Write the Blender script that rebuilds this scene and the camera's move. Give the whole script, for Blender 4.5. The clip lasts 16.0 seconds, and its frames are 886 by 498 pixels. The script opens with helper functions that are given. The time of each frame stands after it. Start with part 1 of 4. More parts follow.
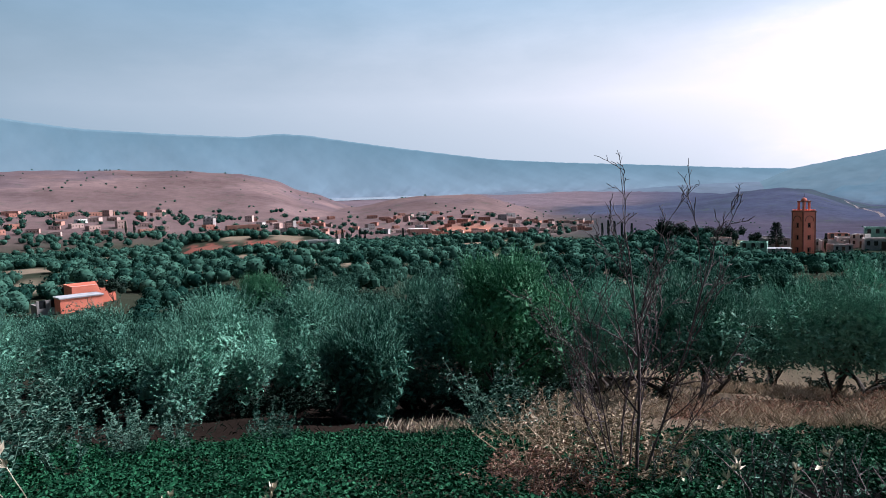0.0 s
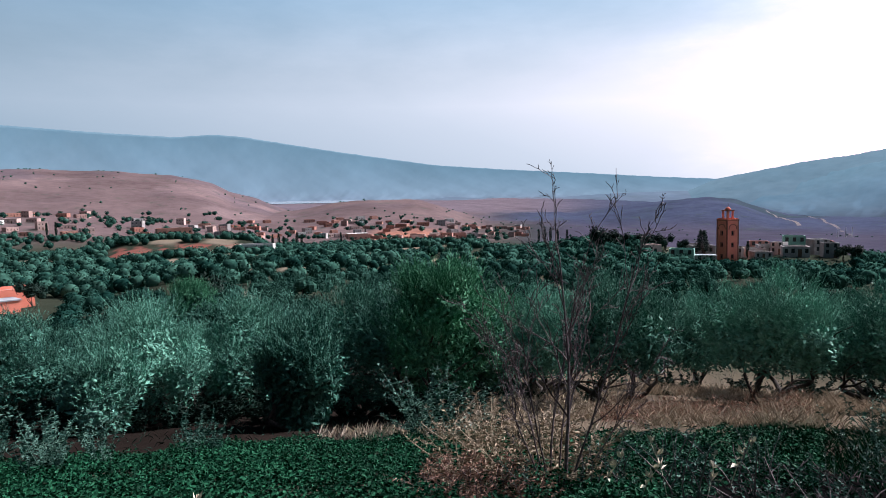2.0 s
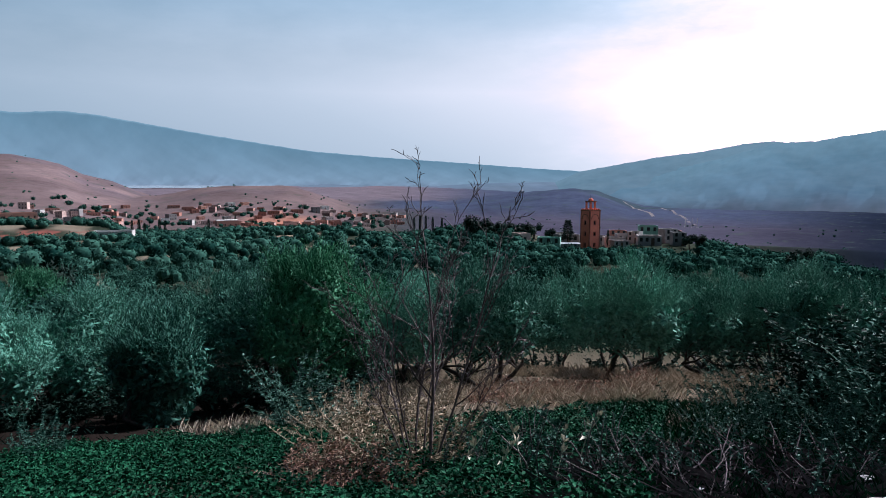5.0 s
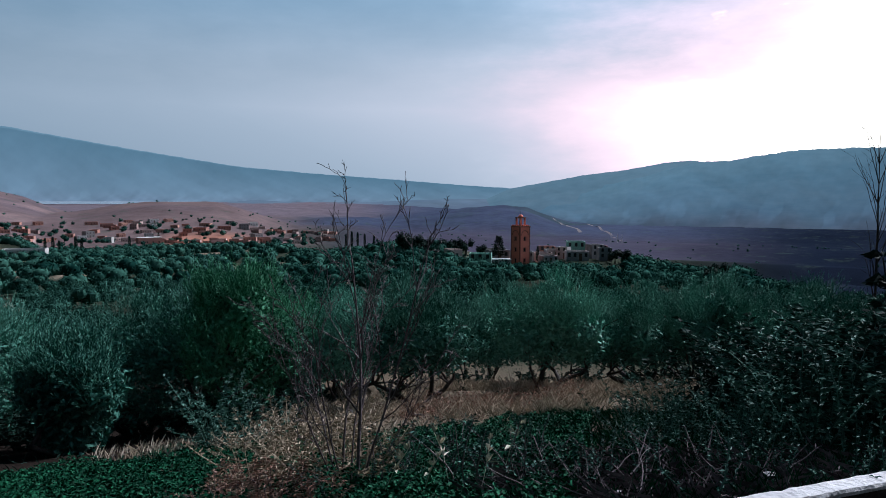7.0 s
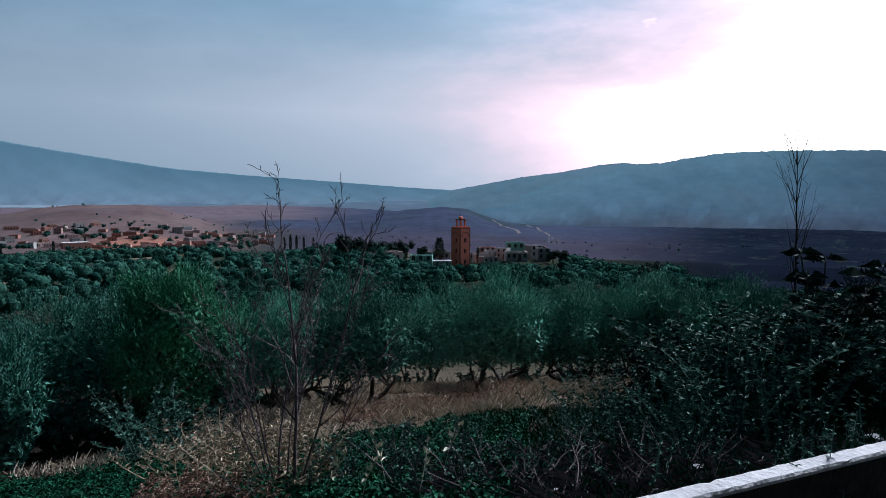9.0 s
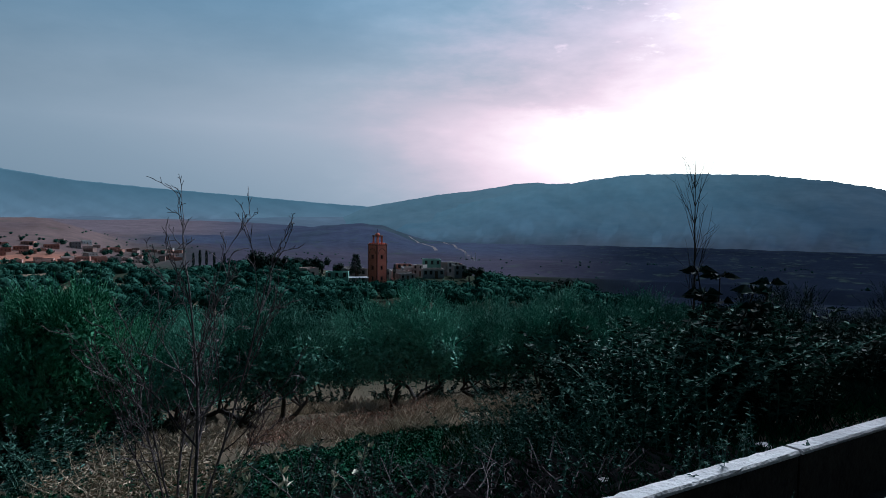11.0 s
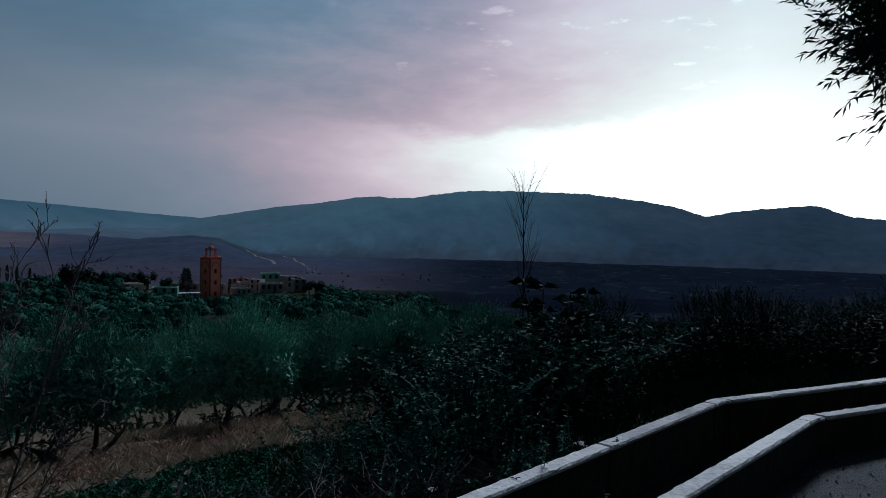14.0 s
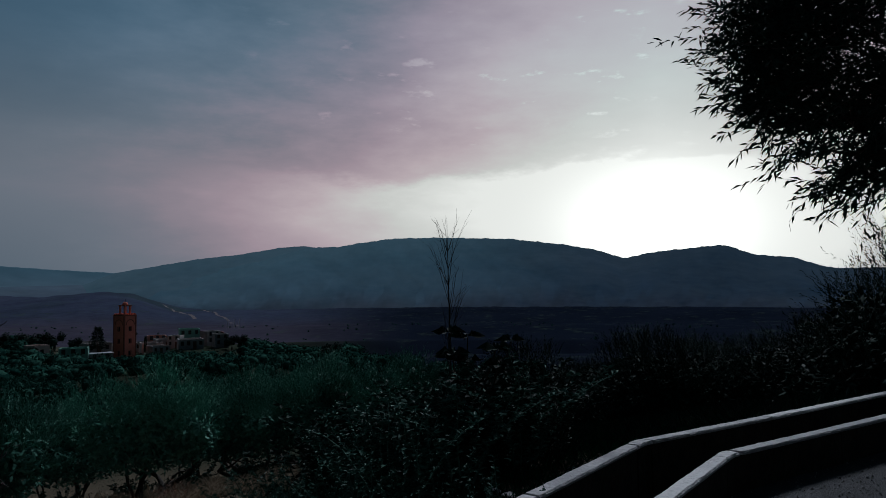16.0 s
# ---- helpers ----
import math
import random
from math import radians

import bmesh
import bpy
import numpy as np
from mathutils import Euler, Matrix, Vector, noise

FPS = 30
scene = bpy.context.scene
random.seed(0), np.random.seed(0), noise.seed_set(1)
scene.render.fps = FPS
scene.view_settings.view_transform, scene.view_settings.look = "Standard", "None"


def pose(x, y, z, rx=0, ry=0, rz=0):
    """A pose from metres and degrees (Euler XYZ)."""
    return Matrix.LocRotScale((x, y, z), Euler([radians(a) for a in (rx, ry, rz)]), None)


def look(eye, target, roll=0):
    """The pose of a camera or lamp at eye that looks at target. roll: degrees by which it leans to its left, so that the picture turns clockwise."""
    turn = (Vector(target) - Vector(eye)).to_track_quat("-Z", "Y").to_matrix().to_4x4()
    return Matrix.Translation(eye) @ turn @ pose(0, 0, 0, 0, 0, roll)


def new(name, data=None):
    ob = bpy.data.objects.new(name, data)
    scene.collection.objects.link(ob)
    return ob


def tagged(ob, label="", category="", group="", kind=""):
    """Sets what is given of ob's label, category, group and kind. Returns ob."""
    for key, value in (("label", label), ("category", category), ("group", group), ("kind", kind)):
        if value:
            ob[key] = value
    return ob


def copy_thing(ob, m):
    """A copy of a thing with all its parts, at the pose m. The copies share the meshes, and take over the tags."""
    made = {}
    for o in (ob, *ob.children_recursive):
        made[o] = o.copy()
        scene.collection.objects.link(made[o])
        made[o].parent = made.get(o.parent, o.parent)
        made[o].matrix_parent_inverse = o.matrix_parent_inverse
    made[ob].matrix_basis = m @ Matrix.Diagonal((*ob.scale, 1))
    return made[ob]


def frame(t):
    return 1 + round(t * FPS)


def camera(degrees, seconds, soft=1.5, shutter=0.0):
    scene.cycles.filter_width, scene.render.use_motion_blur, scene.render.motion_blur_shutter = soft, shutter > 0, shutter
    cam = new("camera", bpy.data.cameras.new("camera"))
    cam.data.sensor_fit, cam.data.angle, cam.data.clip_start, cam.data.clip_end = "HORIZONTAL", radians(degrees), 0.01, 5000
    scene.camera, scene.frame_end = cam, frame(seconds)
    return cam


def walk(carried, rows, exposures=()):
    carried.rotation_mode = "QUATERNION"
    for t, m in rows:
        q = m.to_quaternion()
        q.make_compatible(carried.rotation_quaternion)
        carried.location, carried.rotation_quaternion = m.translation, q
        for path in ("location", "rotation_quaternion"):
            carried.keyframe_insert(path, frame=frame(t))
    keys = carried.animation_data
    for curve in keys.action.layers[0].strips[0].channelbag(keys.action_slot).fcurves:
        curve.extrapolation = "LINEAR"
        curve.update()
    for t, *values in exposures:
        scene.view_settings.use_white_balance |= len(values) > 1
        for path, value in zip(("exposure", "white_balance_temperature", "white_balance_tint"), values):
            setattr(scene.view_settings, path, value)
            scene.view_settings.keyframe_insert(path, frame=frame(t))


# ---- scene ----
cam = camera(67.81, 16.0, soft=0.9)
EYE = 1.6
# seconds, place from the first eye, pitch, lean, heading
ROWS = [
    (0, 0.000, 0.000, 0.000, -5.00, 1.80, -0.00),
    (0.5, 0.008, 0.006, 0.000, -4.74, 1.56, -1.44),
    (1, 0.017, -0.005, -0.000, -4.59, 1.48, -2.62),
    (1.5, 0.022, -0.009, 0.004, -4.98, 1.08, -3.91),
    (2, 0.031, -0.015, 0.005, -4.69, 1.01, -5.28),
    (2.5, 0.046, -0.023, 0.003, -4.91, 1.12, -6.78),
    (3, 0.059, -0.022, -0.002, -5.19, 1.08, -8.18),
    (3.5, 0.066, -0.018, -0.008, -5.92, 0.99, -9.48),
    (4, 0.071, -0.017, -0.013, -6.00, 0.40, -10.56),
    (4.5, 0.088, -0.011, -0.013, -6.09, 0.02, -13.31),
    (7, 0.130, -0.071, -0.030, -4.37, -0.24, -21.85),
    (7.5, 0.128, -0.068, -0.029, -4.31, -0.67, -22.73),
    (8, 0.145, -0.062, -0.030, -4.23, -0.93, -23.91),
    (8.5, 0.155, -0.061, -0.030, -4.52, -0.70, -25.30),
    (9, 0.169, -0.056, -0.032, -4.19, -0.02, -27.02),
    (11.5, 0.229, -0.042, -0.030, -2.72, -0.61, -35.03),
    (12, 0.245, -0.039, -0.034, -3.13, -0.01, -35.48),
    (12.5, 0.258, -0.041, -0.041, -3.33, -0.62, -38.05),
    (13, 0.266, -0.051, -0.041, -2.41, -1.69, -42.17),
    (13.5, 0.272, -0.060, -0.042, -1.56, -1.78, -45.69),
    (14, 0.293, -0.053, -0.042, -1.28, -1.24, -47.90),
    (14.5, 0.308, -0.060, -0.040, 0.03, -1.08, -49.51),
    (15, 0.318, -0.066, -0.029, 1.45, -0.54, -51.80),
    (15.5, 0.316, -0.072, -0.022, 2.72, 0.27, -52.93),
    (16, 0.326, -0.080, -0.010, 2.86, 0.50, -54.21),
]
EXPOSURES = [(0, 0.78, 6050, 14), (3, 0.74, 6000, 13), (4.7, 0.58, 5750, 10), (7, 0.1, 5450, 6), (9, 0.0, 5350, 5), (11.5, -0.52, 5150, -1), (12.5, -0.75, 5100, -1), (13.5, -1.1, 5050, 0), (14.5, -1.45, 5150, 0), (16, -1.8, 5350, 2)]
walk(cam, [(t, pose(x, y, EYE + z, 90 + pitch, lean, heading)) for t, x, y, z, pitch, lean, heading in ROWS], EXPOSURES)

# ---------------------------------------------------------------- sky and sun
SUN_AZ, LAMP_EL = 72.5, 46.0


class N:
    """A value in a node tree, with arithmetic."""

    def __init__(self, tree, socket):
        self.tree, self.socket = tree, socket

    def op(self, kind, *others):
        node = self.tree.nodes.new("ShaderNodeMath")
        node.operation = kind
        for i, v in enumerate((self, *others)):
            if isinstance(v, N):
                self.tree.links.new(v.socket, node.inputs[i])
            else:
                node.inputs[i].default_value = v
        return N(self.tree, node.outputs[0])

    def __add__(self, o): return self.op("ADD", o)
    def __sub__(self, o): return self.op("SUBTRACT", o)
    def __mul__(self, o): return self.op("MULTIPLY", o)

    def span(self, a, b, c=0.0, d=1.0, kind="SMOOTHSTEP"):
        node = self.tree.nodes.new("ShaderNodeMapRange")
        node.interpolation_type = kind
        self.tree.links.new(self.socket, node.inputs[0])
        for i, v in enumerate((a, b, c, d)):
            node.inputs[i + 1].default_value = v
        return N(self.tree, node.outputs[0])


def ramp(tree, value, stops):
    node = tree.nodes.new("ShaderNodeValToRGB")
    while len(node.color_ramp.elements) < len(stops):
        node.color_ramp.elements.new(0.5)
    for e, (p, c) in zip(node.color_ramp.elements, stops):
        e.position, e.color = p, (*c, 1)
    tree.links.new(value.socket, node.inputs[0])
    return node.outputs[0]


def noise_node(tree, vector, scale, detail=4.0, rough=0.55):
    node = tree.nodes.new("ShaderNodeTexNoise")
    node.inputs["Scale"].default_value, node.inputs["Detail"].default_value = scale, detail
    node.inputs["Roughness"].default_value = rough
    if vector is not None:
        tree.links.new(vector, node.inputs["Vector"])
    return N(tree, node.outputs["Fac"])


def make_world():
    world = bpy.data.worlds.new("evening_sky")
    world.use_nodes = True
    tree = world.node_tree
    back = tree.nodes["Background"]
    coord = tree.nodes.new("ShaderNodeTexCoord")
    sep = tree.nodes.new("ShaderNodeSeparateXYZ")
    tree.links.new(coord.outputs["Generated"], sep.inputs[0])
    x, y, z = (N(tree, sep.outputs[i]) for i in range(3))
    az = x.op("ARCTAN2", y) * 57.2958
    el = z.op("ARCSINE") * 57.2958
    stretch = tree.nodes.new("ShaderNodeMapping")
    stretch.inputs["Scale"].default_value = (1, 1, 3.2)
    tree.links.new(coord.outputs["Generated"], stretch.inputs[0])
    clouds = noise_node(tree, stretch.outputs[0], 5.0, 6.0, 0.6)
    wisps = noise_node(tree, stretch.outputs[0], 14.0, 5.0, 0.6)
    away = (az - SUN_AZ).op("ABSOLUTE")
    away = away.op("MINIMUM", away.op("MULTIPLY", -1.0) + 360.0)
    toward = away * -1.0 + 70.5
    rise = (el - 7.5)
    u = toward - rise.op("MAXIMUM", 0.0).op("MINIMUM", 16.0) * 2.6 + rise.op("MINIMUM", 0.0) * 2.6
    stops = u.op("MAXIMUM", 0.0) * 0.02 + (toward + (clouds - 0.5) * 16.0).span(20, 66) * 1.95 + u.op("MINIMUM", 0.0).op("MAXIMUM", -260.0) * 0.011 - away.span(104, 150) * 3.2 * el.span(35, 90, 1.0, 0.3) - el.span(24, 50) * 1.7
    # the cloud deck over the sunset, with a ragged lower edge
    edge = el - 8.6 + (clouds - 0.5) * 9.0
    deck = edge.span(-0.6, 1.6) * away.span(25, 45, 1, 0)
    stops = stops - deck * 0.7 + (clouds - 0.5) * 0.35 * el.span(3, 14) + (wisps.span(0.60, 0.72)) * 0.45 * el.span(9, 15) * away.span(18, 46, 1, 0)
    stops = stops.op("MINIMUM", 2.7)
    glow = ((away * away + (el - 4.5) * (el - 4.5) * 2.2) * -0.02).op("EXPONENT") * 1.2
    stops = stops + glow
    tint = ramp(tree, stops.span(-1.2, 2.2, 0, 1, "LINEAR"),
                [(0.0, (0.36, 0.58, 0.70)), (0.23, (0.55, 0.70, 0.82)), (0.36, (0.77, 0.83, 0.91)), (0.45, (0.88, 0.86, 0.91)), (0.57, (1.14, 0.86, 0.88)), (0.68, (1.25, 0.86, 0.86)), (0.84, (1.25, 0.90, 0.83)), (1.0, (1.12, 0.97, 0.80))])
    gain = (stops * 0.9 - 0.94).op("MAXIMUM", -4.5).op("MULTIPLY", 0.6931).op("EXPONENT")
    scaled = tree.nodes.new("ShaderNodeVectorMath")
    scaled.operation = "SCALE"
    tree.links.new(tint, scaled.inputs[0])
    tree.links.new(gain.socket, scaled.inputs["Scale"])
    cool = tree.nodes.new("ShaderNodeMixRGB")
    cool.blend_type = "MULTIPLY"
    cool.inputs[2].default_value = (0.72, 0.98, 1.14, 1)
    tree.links.new((el.span(9, 22) * away.span(12, 48, 0.35, 1)).socket, cool.inputs[0])
    tree.links.new(scaled.outputs[0], cool.inputs[1])
    # the clear sky above and behind the clouds
    sky = tree.nodes.new("ShaderNodeTexSky")
    sky.sky_type, sky.sun_disc = "NISHITA", False
    sky.sun_elevation, sky.sun_rotation = radians(LAMP_EL), radians(SUN_AZ)
    mix = tree.nodes.new("ShaderNodeMixRGB")
    thin = el.span(20, 60, 0.0, 0.6)
    tree.links.new(thin.socket, mix.inputs[0])
    tree.links.new(cool.outputs[0], mix.inputs[1])
    dim = tree.nodes.new("ShaderNodeVectorMath")
    dim.operation = "SCALE"
    dim.inputs["Scale"].default_value = 0.02
    tree.links.new(sky.outputs[0], dim.inputs[0])
    tree.links.new(dim.outputs[0], mix.inputs[2])
    tree.links.new(mix.outputs[0], back.inputs[0])
    back.inputs[1].default_value = 1.0
    scene.world = world


make_world()
# Sunset glow sits at 4.5 degrees; this lamp is raised to light crown tops.
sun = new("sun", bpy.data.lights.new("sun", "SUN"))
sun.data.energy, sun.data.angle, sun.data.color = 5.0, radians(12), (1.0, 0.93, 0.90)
sa, se = radians(SUN_AZ - 8), radians(LAMP_EL)
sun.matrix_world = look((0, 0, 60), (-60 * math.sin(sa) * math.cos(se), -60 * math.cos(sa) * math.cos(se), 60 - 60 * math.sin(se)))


# ---------------------------------------------------------------- materials
def material(name, low, high, scale=6.0, rough=0.8, bump=0.3, fine=5.0, per_object=0.0, island=0.0, glow=None, third=None, mottled=(0.35, 0.65), sheen=0.3):
    """Two base colours blended by noise at two scales, with fine relief."""
    m = bpy.data.materials.new(name)
    m.use_nodes = True
    tree = m.node_tree
    bsdf = tree.nodes["Principled BSDF"]
    coord = tree.nodes.new("ShaderNodeTexCoord").outputs["Object"]
    coarse = noise_node(tree, coord, scale)
    grain = noise_node(tree, coord, scale * fine, 3.0)
    f = coarse * 0.65 + grain * 0.35
    if island:
        geo = tree.nodes.new("ShaderNodeNewGeometry")
        f = f + (N(tree, geo.outputs["Random Per Island"]) - 0.5) * island
    if per_object:
        info = tree.nodes.new("ShaderNodeObjectInfo")
        f = f + (N(tree, info.outputs["Random"]) - 0.5) * per_object
    stops = [(mottled[0], low), (mottled[1], high)]
    if third:
        stops = [(mottled[0], low), (sum(mottled) / 2, third), (mottled[1], high)]
    tree.links.new(ramp(tree, f, stops), bsdf.inputs["Base Color"])
    bsdf.inputs["Roughness"].default_value = rough
    bsdf.inputs["Specular IOR Level"].default_value = sheen
    if bump:
        b = tree.nodes.new("ShaderNodeBump")
        b.inputs["Strength"].default_value = bump
        b.inputs["Distance"].default_value = 0.02
        tree.links.new(grain.socket, b.inputs["Height"])
        tree.links.new(b.outputs[0], bsdf.inputs["Normal"])
    if glow:
        bsdf.inputs["Emission Color"].default_value = (*glow, 1)
        bsdf.inputs["Emission Strength"].default_value = 1.0
    return m


OLIVE = material("olive_leaf", (0.014, 0.066, 0.050), (0.17, 0.40, 0.305), 1.0, 0.5, 0.0, 6, 0.25, 0.28, mottled=(0.30, 0.74), sheen=0.05)
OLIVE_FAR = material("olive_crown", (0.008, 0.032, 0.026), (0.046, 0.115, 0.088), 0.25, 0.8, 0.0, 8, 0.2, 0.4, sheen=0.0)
BRIGHT = material("fresh_leaf", (0.016, 0.090, 0.048), (0.14, 0.40, 0.23), 1.0, 0.55, 0.0, 6, 0.2, 0.30, mottled=(0.30, 0.70), sheen=0.05)
# Dark-leaved trees; also backlit olive and shaded weeds, their shade put into the colour.
DARK_SHADED_LEAF = material("dark_shaded_leaf", (0.006, 0.017, 0.013), (0.026, 0.055, 0.042), 2.0, 0.6, 0.0, 6, 0.2, 0.5, sheen=0.06)
WEED = material("weed_leaf", (0.010, 0.045, 0.034), (0.11, 0.21, 0.17), 3.0, 0.5, 0.0, 6, 0.3, 0.6, sheen=0.05)
CLOVER = material("clover_leaf", (0.003, 0.026, 0.013), (0.018, 0.100, 0.050), 1.0, 0.6, 0.0, 6, 0.0, 0.6, sheen=0.04)
BARK = material("olive_bark", (0.02, 0.017, 0.016), (0.075, 0.06, 0.052), 14, 0.9, 0.8)
TWIG = material("dry_twig", (0.045, 0.035, 0.040), (0.17, 0.14, 0.15), 9, 0.85, 0.4, 5, 0.0, 0.4)
DULL = material("dull_straw", (0.22, 0.17, 0.12), (0.48, 0.40, 0.30), 2.5, 0.8, 0.0, 6, 0.2, 0.6, sheen=0.06)
STRAW = material("dry_straw", (0.32, 0.26, 0.20), (0.74, 0.65, 0.54), 2.5, 0.8, 0.0, 6, 0.2, 0.6, sheen=0.06)
RUSSET = material("russet_straw", (0.20, 0.11, 0.085), (0.48, 0.31, 0.24), 2.5, 0.8, 0.0, 6, 0.2, 0.6, sheen=0.06)
PALE = material("pale_stalk", (0.40, 0.36, 0.28), (0.66, 0.62, 0.50), 6, 0.7, 0.0, 5, 0.2, 0.4)
CONCRETE = material("weathered_concrete", (0.36, 0.35, 0.37), (0.68, 0.66, 0.67), 3.0, 0.85, 0.8, 9, 0.25)
BED = material("dark_channel_bed", (0.012, 0.011, 0.010), (0.05, 0.042, 0.036), 5, 0.9, 0.7)
ASPHALT = material("asphalt", (0.022, 0.022, 0.025), (0.075, 0.075, 0.082), 2.2, 0.85, 0.9, 30)
GRAVEL = material("gravel", (0.10, 0.095, 0.09), (0.40, 0.38, 0.36), 5, 0.9, 0.5, 5, 0.4, 0.6)
STONE = material("field_stone", (0.20, 0.20, 0.21), (0.50, 0.50, 0.52), 7, 0.85, 0.7, 5, 0.3)
ORANGE = material("orange_render", (0.78, 0.22, 0.15), (0.88, 0.30, 0.21), 0.5, 0.9, 0.3, 12)
ORANGE_TRIM = material("dark_brick_trim", (0.22, 0.07, 0.05), (0.34, 0.12, 0.085), 1.5, 0.9, 0.3)
TERRACOTTA = material("terracotta_wall", (0.33, 0.15, 0.115), (0.44, 0.24, 0.19), 0.4, 0.9, 0.3, 12, 0.5)
PINKWALL = material("pink_plaster", (0.30, 0.20, 0.18), (0.46, 0.34, 0.31), 0.4, 0.9, 0.3, 12, 0.6)
GREYWALL = material("grey_block_wall", (0.22, 0.21, 0.21), (0.42, 0.40, 0.39), 0.5, 0.9, 0.3, 12, 0.6)
WHITEWALL = material("white_plaster", (0.56, 0.54, 0.52), (0.78, 0.76, 0.74), 0.4, 0.85, 0.2, 12, 0.3)
GREENWALL = material("green_sheeting", (0.10, 0.24, 0.20), (0.18, 0.36, 0.30), 0.5, 0.7, 0.2, 12)
ROOF = material("flat_roof", (0.26, 0.23, 0.22), (0.46, 0.42, 0.40), 0.6, 0.9, 0.3, 8, 0.4)
TINROOF = material("pale_metal_roof", (0.34, 0.35, 0.38), (0.50, 0.51, 0.54), 0.8, 0.5, 0.1, 8, 0.2)
PANE = material("dark_window", (0.010, 0.012, 0.015), (0.03, 0.034, 0.04), 2, 0.2, 0.0)
TRACK = material("pale_track", (0.13, 0.11, 0.115), (0.24, 0.21, 0.21), 0.3, 0.95, 0.0, 6, sheen=0.0)
DOOR = material("brown_door", (0.06, 0.035, 0.025), (0.14, 0.08, 0.055), 3, 0.7, 0.2)
WATER = material("lake_water", (0.42, 0.46, 0.52), (0.52, 0.55, 0.60), 0.002, 0.12, 0.0)
# Haze on the ranges is painted in as emission.
MOUNTAIN_FAR = material("hazed_far_range", (0.03, 0.05, 0.06), (0.07, 0.09, 0.10), 0.0016, 1.0, 0.0, 6, glow=(0.155, 0.29, 0.37), sheen=0.0)
MOUNTAIN_MID = material("hazed_near_range", (0.008, 0.014, 0.018), (0.035, 0.042, 0.046), 0.0022, 1.0, 0.0, 7, glow=(0.085, 0.175, 0.24), sheen=0.0)


def ground_material():
    """Earth whose kind (bare, scrub, red, dry) comes with the mesh, haze and shade tints included, broken up by noise
    at three scales.
    """
    m = bpy.data.materials.new("earth")
    m.use_nodes = True
    tree = m.node_tree
    bsdf = tree.nodes["Principled BSDF"]
    coord = tree.nodes.new("ShaderNodeTexCoord").outputs["Object"]
    soil_haze = tree.nodes.new("ShaderNodeVertexColor")
    soil_haze.layer_name = "soil_haze"
    n = noise_node(tree, coord, 0.012, 8, 0.65) * 0.5 + noise_node(tree, coord, 0.11, 6, 0.6) * 0.3 + noise_node(tree, coord, 3.0, 5, 0.65) * 0.2
    scrub = noise_node(tree, coord, 0.05, 5, 0.7).span(0.55, 0.66)
    shade = ramp(tree, n, [(0.33, (0.58, 0.56, 0.56)), (0.5, (0.95, 0.95, 0.95)), (0.66, (1.35, 1.3, 1.25))])
    mul = tree.nodes.new("ShaderNodeMixRGB")
    mul.blend_type = "MULTIPLY"
    mul.inputs[0].default_value = 1.0
    tree.links.new(soil_haze.outputs[0], mul.inputs[1])
    tree.links.new(shade, mul.inputs[2])
    mix = tree.nodes.new("ShaderNodeMixRGB")
    mix.inputs[2].default_value = (0.055, 0.075, 0.06, 1)
    tree.links.new((scrub * 0.45).socket, mix.inputs[0])
    tree.links.new(mul.outputs[0], mix.inputs[1])
    tree.links.new(mix.outputs[0], bsdf.inputs["Base Color"])
    bsdf.inputs["Roughness"].default_value = 0.95
    bsdf.inputs["Specular IOR Level"].default_value = 0.0
    b = tree.nodes.new("ShaderNodeBump")
    b.inputs["Strength"].default_value, b.inputs["Distance"].default_value = 0.5, 0.05
    tree.links.new(noise_node(tree, coord, 12.0, 5).socket, b.inputs["Height"])
    tree.links.new(b.outputs[0], bsdf.inputs["Normal"])
    return m


def give_haze_glow(m):
    """Distance haze painted as emission, from colours laid down with the mesh."""
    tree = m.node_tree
    haze_glow = tree.nodes.new("ShaderNodeVertexColor")
    haze_glow.layer_name = "haze_glow"
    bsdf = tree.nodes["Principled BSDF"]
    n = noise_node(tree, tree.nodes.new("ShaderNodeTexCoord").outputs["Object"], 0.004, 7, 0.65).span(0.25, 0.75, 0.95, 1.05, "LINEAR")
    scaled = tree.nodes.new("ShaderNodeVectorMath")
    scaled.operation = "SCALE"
    tree.links.new(haze_glow.outputs[0], scaled.inputs[0])
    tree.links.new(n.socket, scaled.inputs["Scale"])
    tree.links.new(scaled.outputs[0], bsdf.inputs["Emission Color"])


give_haze_glow(MOUNTAIN_FAR)
give_haze_glow(MOUNTAIN_MID)
EARTH = ground_material()


